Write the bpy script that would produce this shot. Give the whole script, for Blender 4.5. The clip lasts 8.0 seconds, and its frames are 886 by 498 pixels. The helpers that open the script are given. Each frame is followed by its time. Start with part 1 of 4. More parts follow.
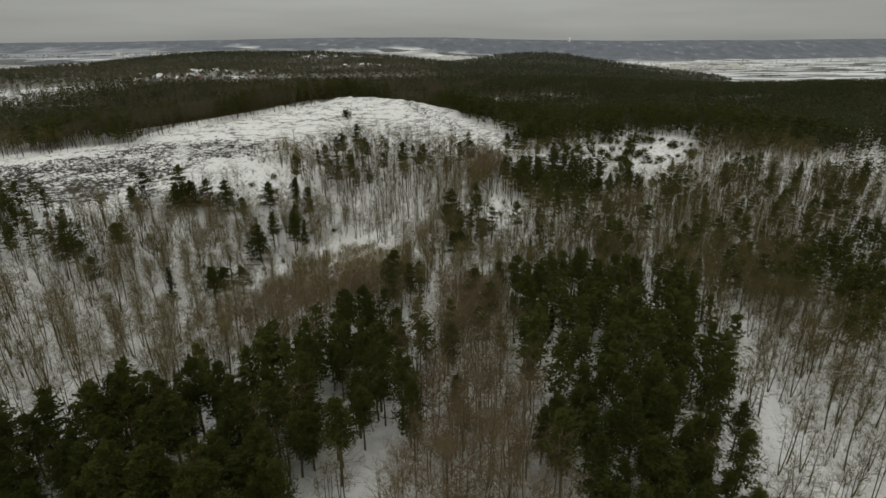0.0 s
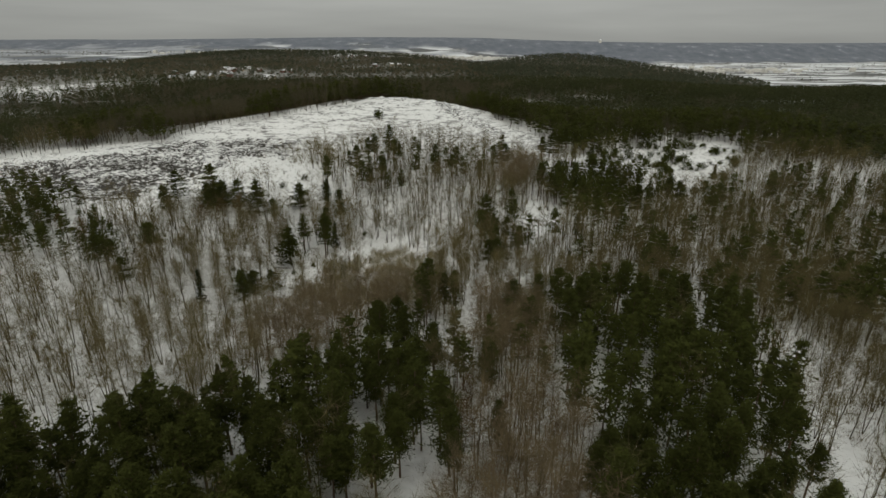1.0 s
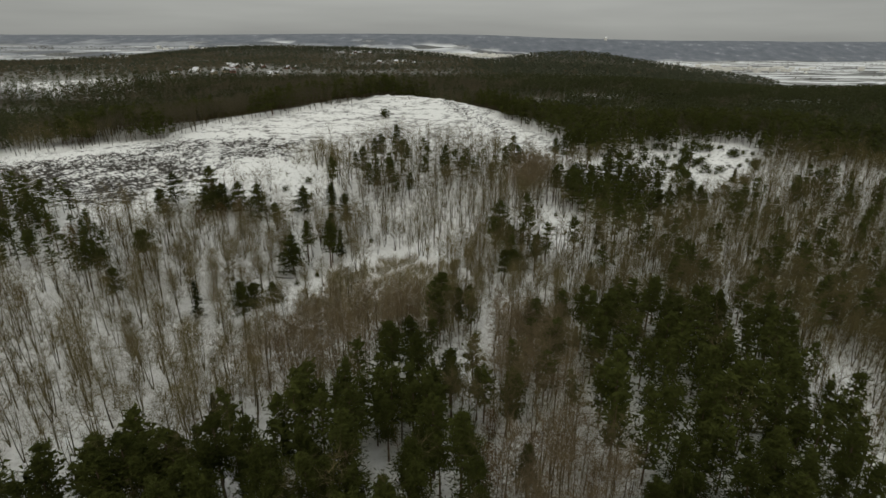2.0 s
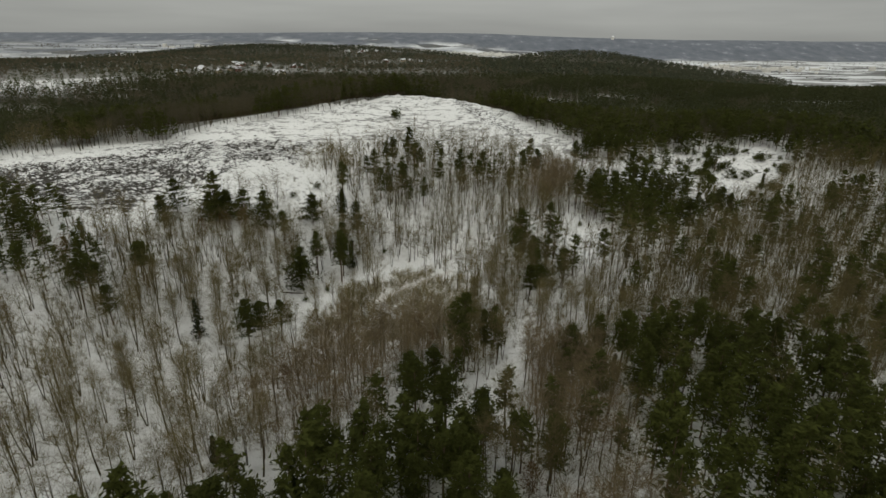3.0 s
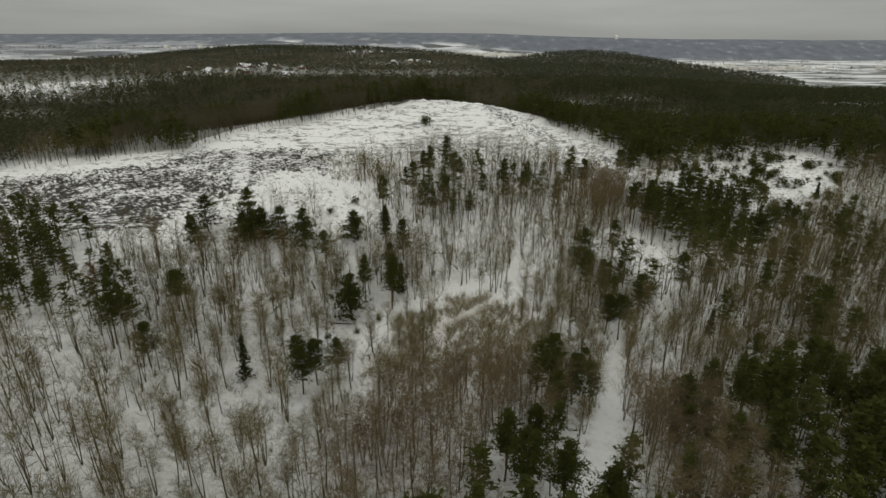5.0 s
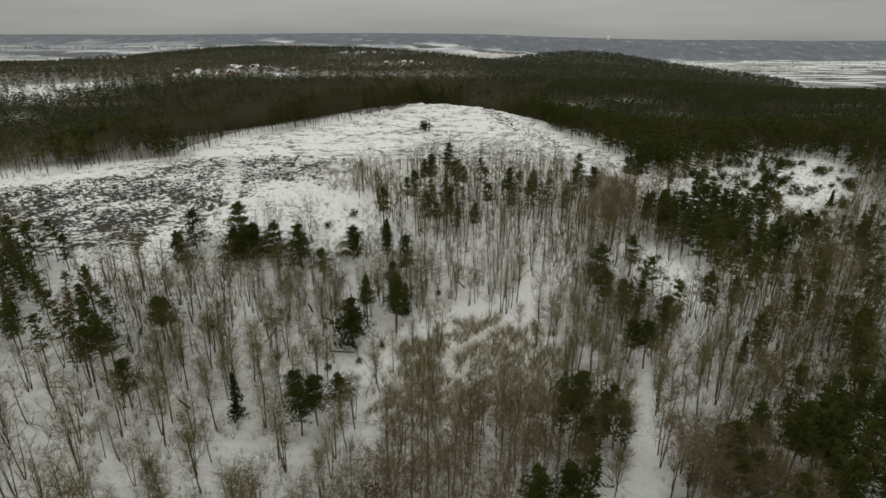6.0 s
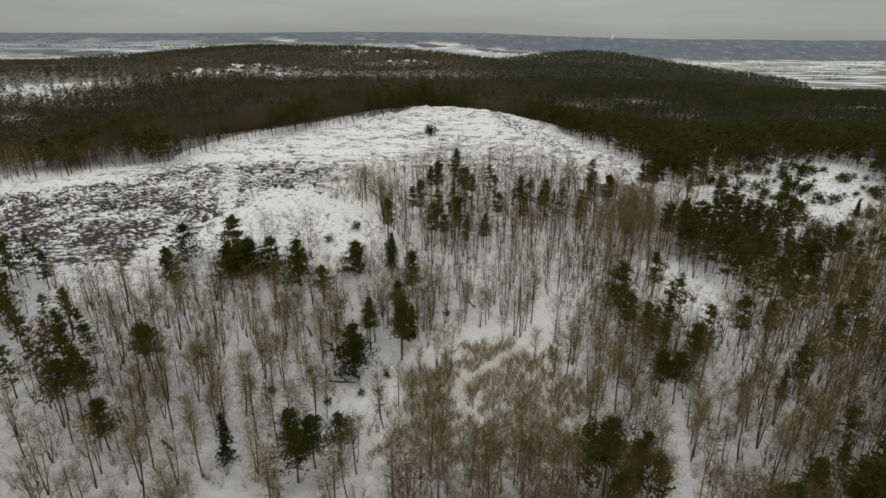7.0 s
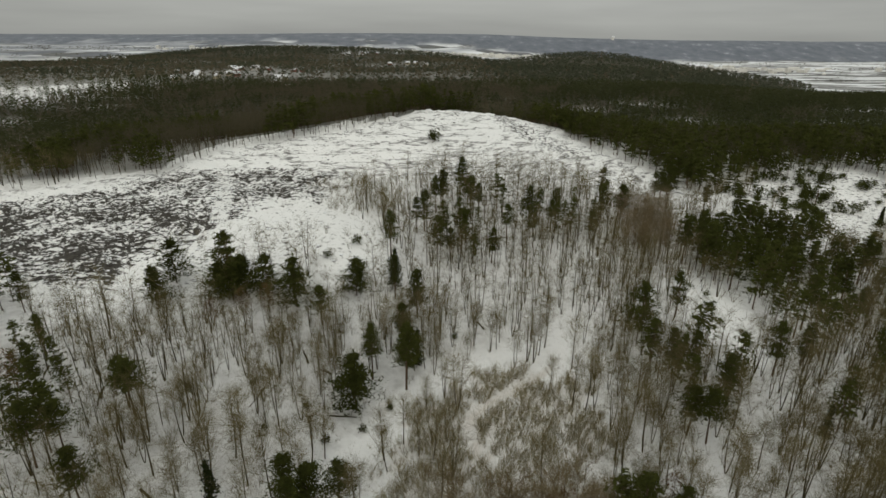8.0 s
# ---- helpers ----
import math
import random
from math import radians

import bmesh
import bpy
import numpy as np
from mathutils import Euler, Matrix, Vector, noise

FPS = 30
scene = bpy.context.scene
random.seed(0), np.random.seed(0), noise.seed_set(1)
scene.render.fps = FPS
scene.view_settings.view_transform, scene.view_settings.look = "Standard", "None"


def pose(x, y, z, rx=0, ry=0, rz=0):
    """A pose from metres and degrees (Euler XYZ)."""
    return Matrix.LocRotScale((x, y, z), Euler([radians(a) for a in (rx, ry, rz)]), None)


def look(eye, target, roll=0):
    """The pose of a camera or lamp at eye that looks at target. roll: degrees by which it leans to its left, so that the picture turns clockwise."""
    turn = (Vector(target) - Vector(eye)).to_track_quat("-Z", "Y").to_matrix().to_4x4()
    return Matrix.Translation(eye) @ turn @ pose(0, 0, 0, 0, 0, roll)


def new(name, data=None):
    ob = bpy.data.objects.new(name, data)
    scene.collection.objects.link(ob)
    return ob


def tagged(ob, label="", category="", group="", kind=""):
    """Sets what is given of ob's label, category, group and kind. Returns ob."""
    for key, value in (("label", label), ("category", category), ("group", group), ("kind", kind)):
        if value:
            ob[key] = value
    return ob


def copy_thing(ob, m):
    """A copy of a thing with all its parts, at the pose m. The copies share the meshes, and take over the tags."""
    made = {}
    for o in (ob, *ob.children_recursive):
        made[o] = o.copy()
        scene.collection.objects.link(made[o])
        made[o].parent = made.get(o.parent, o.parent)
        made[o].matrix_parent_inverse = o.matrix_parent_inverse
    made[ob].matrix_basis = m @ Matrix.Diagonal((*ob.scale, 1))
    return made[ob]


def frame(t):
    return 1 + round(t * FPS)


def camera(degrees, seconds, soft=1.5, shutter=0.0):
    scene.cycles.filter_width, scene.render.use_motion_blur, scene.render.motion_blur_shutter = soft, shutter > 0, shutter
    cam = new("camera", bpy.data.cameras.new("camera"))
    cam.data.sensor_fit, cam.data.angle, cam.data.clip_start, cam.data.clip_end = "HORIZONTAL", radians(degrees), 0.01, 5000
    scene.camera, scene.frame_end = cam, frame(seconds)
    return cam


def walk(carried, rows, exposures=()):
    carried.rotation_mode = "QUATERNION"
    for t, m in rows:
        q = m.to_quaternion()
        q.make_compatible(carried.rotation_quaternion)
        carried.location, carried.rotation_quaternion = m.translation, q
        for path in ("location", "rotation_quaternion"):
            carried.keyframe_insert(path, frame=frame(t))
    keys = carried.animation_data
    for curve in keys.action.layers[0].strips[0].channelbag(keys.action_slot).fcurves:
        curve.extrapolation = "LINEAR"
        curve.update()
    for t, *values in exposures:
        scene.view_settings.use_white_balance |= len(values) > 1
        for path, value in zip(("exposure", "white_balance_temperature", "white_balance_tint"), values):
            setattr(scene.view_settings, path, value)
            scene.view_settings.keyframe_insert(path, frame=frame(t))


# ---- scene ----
cam = camera(77.9, 8.0, soft=1.5)
PATH = [
    (0, (6.653, -35.151, 84.25), (6.836, -33.29, 83.542), -0.5),
    (0.5, (5.582, -31.606, 83.834), (5.676, -29.737, 83.128), -0.0),
    (1, (3.269, -26.669, 84.112), (3.366, -24.801, 83.405), 0.0),
    (1.5, (1.699, -20.446, 84.196), (1.794, -18.58, 83.484), 0.1),
    (3, (-4.26, 2.378, 83.469), (-4.188, 4.243, 82.749), 0.4),
    (3.5, (-8.407, 8.533, 83.566), (-8.337, 10.397, 82.846), 0.3),
    (4, (-13.425, 11.48, 83.682), (-13.361, 13.345, 82.961), 0.3),
    (4.5, (-19.021, 15.992, 84.133), (-18.961, 17.857, 83.412), 0.2),
    (6, (-27.361, 36.653, 85.588), (-27.265, 38.517, 84.869), 0.2),
    (6.5, (-28.128, 44.062, 85.853), (-28.039, 45.926, 85.131), 0.2),
    (7, (-28.799, 51.048, 86.324), (-28.711, 52.911, 85.602), 0.3),
    (7.5, (-29.077, 57.712, 86.637), (-28.994, 59.576, 85.916), 0.3),
    (8, (-30.331, 64.423, 86.591), (-30.243, 66.288, 85.872), 0.3),
]
walk(cam, [(t, look(eye, target, roll)) for t, eye, target, roll in PATH], [(0, -0.18), (1.5, -0.14), (4.5, -0.11), (6.5, -0.06), (8, -0.01)])

# ---- sky and light ----
world = bpy.data.worlds.new("overcast_sky")
scene.world = world
world.use_nodes = True
wn, wl = world.node_tree.nodes, world.node_tree.links
wn.clear()
SUN_UP, SUN_TURN = radians(24), radians(200)
sky = wn.new("ShaderNodeTexSky")
sky.sky_type, sky.sun_disc = "NISHITA", False
sky.sun_elevation, sky.sun_rotation = SUN_UP, SUN_TURN
grey = wn.new("ShaderNodeHueSaturation")
grey.inputs["Saturation"].default_value = 0.12
wl.new(sky.outputs[0], grey.inputs["Color"])
coord = wn.new("ShaderNodeTexCoord")
stretch = wn.new("ShaderNodeMapping")
stretch.inputs["Scale"].default_value = (1.0, 1.0, 11.0)
wl.new(coord.outputs["Generated"], stretch.inputs["Vector"])
cloud = wn.new("ShaderNodeTexNoise")
cloud.inputs["Scale"].default_value, cloud.inputs["Detail"].default_value = 2.2, 6
wl.new(stretch.outputs[0], cloud.inputs["Vector"])
cover = wn.new("ShaderNodeValToRGB")
cover.color_ramp.elements[0].position, cover.color_ramp.elements[1].position = 0.3, 0.7
cover.color_ramp.elements[0].color = (2.95, 3.02, 2.84, 1)
cover.color_ramp.elements[1].color = (3.95, 4.04, 3.78, 1)
wl.new(cloud.outputs["Fac"], cover.inputs["Fac"])
mix = wn.new("ShaderNodeMixRGB")
mix.inputs["Fac"].default_value = 0.9
wl.new(grey.outputs[0], mix.inputs[1])
wl.new(cover.outputs[0], mix.inputs[2])
# an overcast sky is about three times as bright overhead as at the horizon
height = wn.new("ShaderNodeSeparateXYZ")
wl.new(coord.outputs["Generated"], height.inputs[0])
lift = wn.new("ShaderNodeMath")
lift.operation, lift.use_clamp = "MULTIPLY", True
wl.new(height.outputs["Z"], lift.inputs[0])
lift.inputs[1].default_value = 1.0
gain = wn.new("ShaderNodeMath")
gain.operation = "MULTIPLY_ADD"
wl.new(lift.outputs[0], gain.inputs[0])
gain.inputs[1].default_value, gain.inputs[2].default_value = 2.0, 0.92
bright = wn.new("ShaderNodeVectorMath")
bright.operation = "SCALE"
wl.new(mix.outputs[0], bright.inputs[0])
wl.new(gain.outputs[0], bright.inputs["Scale"])
back = wn.new("ShaderNodeBackground")
back.inputs["Strength"].default_value = 0.1
wl.new(bright.outputs[0], back.inputs["Color"])
wl.new(back.outputs[0], wn.new("ShaderNodeOutputWorld").inputs["Surface"])

sun = new("sun", bpy.data.lights.new("sun", "SUN"))
sun.data.energy, sun.data.angle, sun.data.color = 0.7, radians(40), (1.0, 0.95, 0.84)
sun.matrix_world = look((0, 0, 200), (-200 * math.sin(SUN_TURN), -200 * math.cos(SUN_TURN), 200 - 200 * math.tan(SUN_UP)))
scene.view_settings.exposure = 0.0


# ---- materials ----
def nodes_of(name):
    m = bpy.data.materials.new(name)
    m.use_nodes = True
    return m, m.node_tree.nodes, m.node_tree.links, m.node_tree.nodes["Principled BSDF"]


def noise_node(n, l, src, scale, detail=4, rough=0.55):
    t = n.new("ShaderNodeTexNoise")
    t.inputs["Scale"].default_value, t.inputs["Detail"].default_value, t.inputs["Roughness"].default_value = scale, detail, rough
    l.new(src, t.inputs["Vector"])
    return t.outputs["Fac"]


def ramp(n, l, src, stops):
    r = n.new("ShaderNodeValToRGB")
    while len(r.color_ramp.elements) < len(stops):
        r.color_ramp.elements.new(0.5)
    for e, (p, c) in zip(r.color_ramp.elements, stops):
        e.position, e.color = p, (*c, 1) if not isinstance(c, (int, float)) else (c, c, c, 1)
    l.new(src, r.inputs["Fac"])
    return r.outputs["Color"]


def math_node(n, l, op, a, b, clamp=False):
    m = n.new("ShaderNodeMath")
    m.operation, m.use_clamp = op, clamp
    for i, v in enumerate((a, b)):
        if isinstance(v, (int, float)):
            m.inputs[i].default_value = v
        else:
            l.new(v, m.inputs[i])
    return m.outputs[0]


def mixed(n, l, fac, a, b):
    m = n.new("ShaderNodeMixRGB")
    for i, v in enumerate((fac, a, b)):
        if isinstance(v, tuple):
            m.inputs[i].default_value = (*v, 1)
        elif isinstance(v, (int, float)):
            m.inputs[i].default_value = v
        else:
            l.new(v, m.inputs[i])
    return m.outputs[0]


def plant_material(name, dark, light, scale=0.6, rough=0.85, mottle=0.4, leaf_share=0.35):
    """Bark or needles: colour varies from piece to piece, from tree to tree and in patches."""
    m, n, l, b = nodes_of(name)
    geo, info = n.new("ShaderNodeNewGeometry"), n.new("ShaderNodeObjectInfo")
    patch = noise_node(n, l, geo.outputs["Position"], scale)
    wide = noise_node(n, l, geo.outputs["Position"], 0.035, 2)
    v = math_node(n, l, "ADD", math_node(n, l, "MULTIPLY", geo.outputs["Random Per Island"], mottle), math_node(n, l, "MULTIPLY", info.outputs["Random"], 0.2))
    v = math_node(n, l, "ADD", v, math_node(n, l, "MULTIPLY", patch, 0.25))
    v = math_node(n, l, "ADD", v, math_node(n, l, "MULTIPLY", wide, 0.3))
    tone = ramp(n, l, v, ((0.2, dark), (0.95, light)))
    l.new(tone, b.inputs["Base Color"])
    # thin leaves and twigs also pass some light on
    glow, both = n.new("ShaderNodeBsdfTranslucent"), n.new("ShaderNodeMixShader")
    l.new(tone, glow.inputs["Color"])
    both.inputs[0].default_value = leaf_share
    l.new(b.outputs[0], both.inputs[1])
    l.new(glow.outputs[0], both.inputs[2])
    l.new(both.outputs[0], n["Material Output"].inputs["Surface"])
    b.inputs["Roughness"].default_value = rough
    b.inputs["Specular IOR Level"].default_value = 0.06
    return m


NEEDLES = plant_material("pine_needles", (0.021, 0.025, 0.005), (0.100, 0.110, 0.027), mottle=0.3, leaf_share=0.42)
SPRUCE = plant_material("spruce_needles", (0.011, 0.015, 0.005), (0.044, 0.052, 0.017))
PINE_BARK = plant_material("pine_bark", (0.040, 0.030, 0.019), (0.14, 0.095, 0.060), 2.0, leaf_share=0.0)
GREY_BARK = plant_material("grey_bark", (0.028, 0.023, 0.010), (0.090, 0.074, 0.036), 2.0, leaf_share=0.0)
GREY_TWIG = plant_material("grey_brown_twigs", (0.070, 0.058, 0.025), (0.222, 0.186, 0.090))
BROWN_TWIG = plant_material("red_brown_twigs", (0.086, 0.067, 0.038), (0.262, 0.206, 0.122))
WITHERED = plant_material("withered_leaves", (0.060, 0.036, 0.015), (0.172, 0.102, 0.045))
DRY_GRASS = plant_material("dry_scrub", (0.046, 0.041, 0.019), (0.320, 0.272, 0.150), mottle=0.7)
HEATHER = plant_material("dark_heather", (0.022, 0.020, 0.016), (0.080, 0.073, 0.060), 0.4)
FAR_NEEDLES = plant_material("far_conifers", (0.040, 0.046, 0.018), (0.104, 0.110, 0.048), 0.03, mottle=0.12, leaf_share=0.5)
# distant conifers: haze put into a paler, greyer needle colour
HAZED_NEEDLES = plant_material("hazed_conifers", (0.050, 0.056, 0.034), (0.118, 0.124, 0.078), 0.03, mottle=0.1, leaf_share=0.5)
FAR_TWIG = plant_material("far_bare_woods", (0.064, 0.056, 0.034), (0.172, 0.150, 0.098), 0.03, mottle=0.12, leaf_share=0.5)


def rock_material():
    m, n, l, b = nodes_of("grey_gneiss")
    geo = n.new("ShaderNodeNewGeometry")
    spots = noise_node(n, l, geo.outputs["Position"], 1.4, 6, 0.65)
    tone = ramp(n, l, spots, ((0.3, (0.06, 0.055, 0.05)), (0.75, (0.24, 0.23, 0.21))))
    up = n.new("ShaderNodeSeparateXYZ")
    l.new(geo.outputs["Normal"], up.inputs[0])
    snow = math_node(n, l, "ADD", up.outputs["Z"], math_node(n, l, "MULTIPLY", spots, 0.6))
    l.new(mixed(n, l, ramp(n, l, snow, ((0.98, 0.0), (1.12, 1.0))), tone, (0.8, 0.81, 0.82)), b.inputs["Base Color"])
    b.inputs["Roughness"].default_value = 0.85
    return m


ROCK = rock_material()


def ground_material():
    """Snow with heather and stones showing through, leaf litter in the woods, fields and woods far off."""
    m, n, l, b = nodes_of("snowy_ground")
    geo = n.new("ShaderNodeNewGeometry")
    pos = geo.outputs["Position"]

    def mask(name):
        a = n.new("ShaderNodeAttribute")
        a.attribute_name = name
        return a.outputs["Fac"]

    flat = n.new("ShaderNodeMapping")
    flat.inputs["Scale"].default_value = (0.72, 1.0, 1.0)
    l.new(pos, flat.inputs["Vector"])
    fine = noise_node(n, l, pos, 1.1, 6, 0.6)
    broad = noise_node(n, l, pos, 0.05, 4)
    snow = mixed(n, l, fine, (0.71, 0.707, 0.69), (0.86, 0.857, 0.84))
    # heather and stone through thin snow
    tuft = noise_node(n, l, flat.outputs[0], 0.66, 7, 0.66)
    tuft = math_node(n, l, "ADD", math_node(n, l, "MULTIPLY", math_node(n, l, "SUBTRACT", tuft, 0.5), 2.1), 0.5)
    heath = math_node(n, l, "SUBTRACT", math_node(n, l, "MULTIPLY", mask("heath"), 0.57), 0.24)
    heath = math_node(n, l, "ADD", math_node(n, l, "ADD", tuft, heath), math_node(n, l, "MULTIPLY", math_node(n, l, "SUBTRACT", broad, 0.5), 0.3))
    heath_fac = ramp(n, l, heath, ((0.66, 0.0), (0.73, 1.0)))
    heath_tone = mixed(n, l, fine, (0.016, 0.014, 0.011), (0.074, 0.066, 0.054))
    col = mixed(n, l, heath_fac, snow, heath_tone)
    # rock ledges along the slope
    level = n.new("ShaderNodeMapping")
    level.inputs["Scale"].default_value = (0.03, 0.03, 0.5)
    l.new(pos, level.inputs["Vector"])
    ledge = math_node(n, l, "ABSOLUTE", math_node(n, l, "SUBTRACT", noise_node(n, l, level.outputs[0], 1.0, 5, 0.6), 0.5), 0.0)
    ledge = math_node(n, l, "MULTIPLY", ramp(n, l, ledge, ((0.010, 1.0), (0.036, 0.0))), ramp(n, l, noise_node(n, l, pos, 0.16, 5, 0.7), ((0.38, 0.0), (0.54, 0.85))))
    col = mixed(n, l, math_node(n, l, "MULTIPLY", ledge, mask("hill")), col, heath_tone)
    # litter, twigs and low growth in the woods
    speck = noise_node(n, l, pos, 0.35, 4, 0.6)
    litter = math_node(n, l, "ADD", math_node(n, l, "ADD", speck, math_node(n, l, "MULTIPLY", mask("wood"), 0.16)), math_node(n, l, "MULTIPLY", math_node(n, l, "SUBTRACT", broad, 0.5), 0.35))
    litter_fac = math_node(n, l, "ADD", math_node(n, l, "MULTIPLY", ramp(n, l, litter, ((0.54, 0.0), (0.84, 1.0))), 0.26), math_node(n, l, "MULTIPLY", mask("wood"), 0.02))
    col = mixed(n, l, litter_fac, col, mixed(n, l, fine, (0.06, 0.048, 0.026), (0.16, 0.13, 0.078)))
    # trodden path
    col = mixed(n, l, mask("path"), col, mixed(n, l, fine, (0.50, 0.45, 0.40), (0.66, 0.62, 0.57)))
    # far woods: forest floor, toned like the canopy
    far_noise = noise_node(n, l, pos, 0.012, 6, 0.65)
    far_fine = noise_node(n, l, pos, 0.06, 5, 0.7)
    far_tone = mixed(n, l, far_fine, (0.04, 0.038, 0.024), (0.10, 0.09, 0.06))
    col = mixed(n, l, mask("farwood"), col, far_tone)
    # far fields, hedges and settlements
    cells = n.new("ShaderNodeTexVoronoi")
    cells.inputs["Scale"].default_value = 0.010
    long = n.new("ShaderNodeMapping")
    long.inputs["Scale"].default_value = (0.45, 1.3, 0.0)
    l.new(pos, long.inputs["Vector"])
    l.new(long.outputs[0], cells.inputs["Vector"])
    plot = n.new("ShaderNodeSeparateColor")
    l.new(cells.outputs["Color"], plot.inputs[0])
    pick = math_node(n, l, "ADD", math_node(n, l, "MULTIPLY", plot.outputs[0], 0.55), math_node(n, l, "MULTIPLY", math_node(n, l, "ADD", far_fine, far_noise), 0.38))
    field_tone = ramp(n, l, pick, ((0.45, (0.10, 0.10, 0.095)), (0.58, (0.30, 0.30, 0.29)), (0.73, (0.72, 0.73, 0.74))))
    col = mixed(n, l, mask("field"), col, field_tone)
    # woods on the farthest ridge: blue-grey haze put into their colour, snow patches pale
    hazy_ridge_tone = ramp(n, l, far_noise, ((0.35, (0.105, 0.118, 0.14)), (0.60, (0.155, 0.168, 0.195)), (0.80, (0.46, 0.48, 0.51))))
    col = mixed(n, l, mask("ridge"), col, hazy_ridge_tone)
    l.new(col, b.inputs["Base Color"])
    b.inputs["Roughness"].default_value = 0.75
    b.inputs["Specular IOR Level"].default_value = 0.25
    bump = n.new("ShaderNodeBump")
    bump.inputs["Strength"].default_value, bump.inputs["Distance"].default_value = 0.4, 0.6
    l.new(math_node(n, l, "ADD", tuft, math_node(n, l, "MULTIPLY", fine, 0.4)), bump.inputs["Height"])
    l.new(bump.outputs[0], b.inputs["Normal"])
    return m


GROUND = ground_material()

# ---- the lie of the land ----
# centre x, y, spread x, y, height of each rise or dip
HILLS = [
    (0, 440, 85, 60, 31.0), (-120, 380, 95, 60, 12.4), (-60, 300, 80, 55, 4.5), (-140, 220, 80, 60, 5.8),
    (-40, 235, 40, 32, -1.1), (60, 205, 35, 35, 6.9), (0, 70, 80, 45, 2.5), (-95, 95, 60, 50, -3.9),
    (150, 290, 55, 45, -9.0), (150, 120, 70, 50, -1.1), (-25, 165, 60, 40, -11.2), (80, 400, 60, 50, -4.7),
    (240, 400, 90, 70, 9.1), (20, 150, 40, 35, 3.7),
]
KNOLLS = [
    (0, 600, 400, 120, -5.4), (-250, 350, 120, 150, 6.1), (250, 150, 150, 100, -15.5), (110, 310, 40, 40, 6.3),
    (20, 290, 45, 35, 0.7), (-25, 362, 40, 28, 3.6), (6, 210, 22, 20, -3.6), (-59, 245, 26, 20, 6.3),
    (-100, 335, 40, 25, -4.0), (20, 325, 30, 22, 3.5), (-122, 158, 30, 25, 3.5), (55, 192, 20, 18, 2.5),
    (122, 290, 28, 24, 9.3), (-61, 166, 20, 14, 2.2), (-66, 148, 18, 12, -3.2),
]


def smooth(a, b, v):
    u = np.clip((v - a) / (b - a), 0, 1)
    return u * u * (3 - 2 * u)


def bell(x, y, cx, cy, sx, sy):
    return np.exp(-0.5 * ((x - cx) / sx) ** 2 - 0.5 * ((y - cy) / sy) ** 2)


def waves(x, y, size, seed):
    """Soft irregular undulation between about -1 and 1."""
    r = np.random.RandomState(seed)
    out = np.zeros(np.shape(x))
    for k in range(7):
        a, f, p = r.uniform(0, 6.283), r.uniform(0.6, 2.2) / size * 6.283, r.uniform(0, 6.283)
        out = out + np.sin((x * math.cos(a) + y * math.sin(a)) * f + p + 1.3 * np.sin((y * math.cos(a) - x * math.sin(a)) * f * 0.6 + p))
    return out / 3.2


def inside(x, y, poly):
    """Whether points lie in a polygon."""
    hit = np.zeros(np.shape(x), bool)
    for (ax, ay), (bx, by) in zip(poly, poly[1:] + poly[:1]):
        if ay != by:
            hit ^= ((ay > y) != (by > y)) & (x < (bx - ax) * (y - ay) / (by - ay) + ax)
    return hit


def along(x, y, line):
    """Distance from a bent line."""
    best = np.full(np.shape(x), 1e9)
    for (ax, ay), (bx, by) in zip(line, line[1:]):
        t = np.clip(((x - ax) * (bx - ax) + (y - ay) * (by - ay)) / ((bx - ax) ** 2 + (by - ay) ** 2), 0, 1)
        best = np.minimum(best, np.hypot(x - ax - t * (bx - ax), y - ay - t * (by - ay)))
    return best


BARE_HILL = [(-330, 300), (-260, 312), (-208, 320), (-183, 328), (-158, 335), (-137, 370), (-108, 378), (-75, 382), (-42, 402), (-12, 462), (30, 470), (55, 446), (64, 424), (77, 404), (92, 390), (103, 366), (108, 345),
             (116, 332), (102, 304), (84, 296), (70, 306), (60, 318), (51, 329), (4, 322), (-34, 321), (-60, 300), (-50, 264), (-38, 250), (-42, 233), (-57, 228), (-66, 236), (-94, 222), (-111, 208), (-128, 197), (-145, 212), (-174, 228), (-230, 236), (-330, 236)]
STONY_SLOPE = [(146, 358), (180, 366), (226, 374), (236, 346), (213, 315), (159, 270), (140, 266), (138, 272), (160, 314), (148, 332), (116, 330), (124, 344)]
HEATH = [(-330, 300), (-238, 300), (-209, 300), (-183, 305), (-166, 320), (-151, 338), (-126, 341), (-97, 342), (-68, 330), (-60, 324), (-74, 292), (-85, 300), (-97, 298), (-99, 270), (-107, 263), (-106, 248), (-118, 243), (-125, 222), (-137, 214), (-151, 219), (-179, 234), (-330, 238)]
GULLY = [(-127, 341), (-115, 299), (-108, 269)]
GLADE = [(4, 209), (9, 214), (14, 210), (19, 207), (19, 200), (15, 197), (12, 191), (5, 194)]
SNOW_STRIP = [(65, 258), (70, 264), (64, 235), (63, 225), (70, 208), (65, 190), (57, 180), (50, 194), (50, 209), (59, 240)]
TRACK = [(121, 125), (116, 112), (101, 86), (92, 66), (86, 40), (80, 0)]
FOOTPATH = [(-14, 160), (-18, 165), (-19, 171), (-18, 176), (-12, 181), (-5, 187), (1, 190), (6, 194)]
SNOW_LANE = [(2, 206), (-14, 198), (-31, 185), (-42, 165), (-56, 147)]
FOREST_GAP = [(34, 165), (29, 149), (22, 130), (13, 114), (6, 100), (2, 90)]
VILLAGES = ((-335, 1090, 80, 110, 22, 9), (-1030, 1930, 120, 30, 10, 12), (-235, 1960, 70, 60, 10, 4), (-66, 1500, 50, 25, 4, 4))
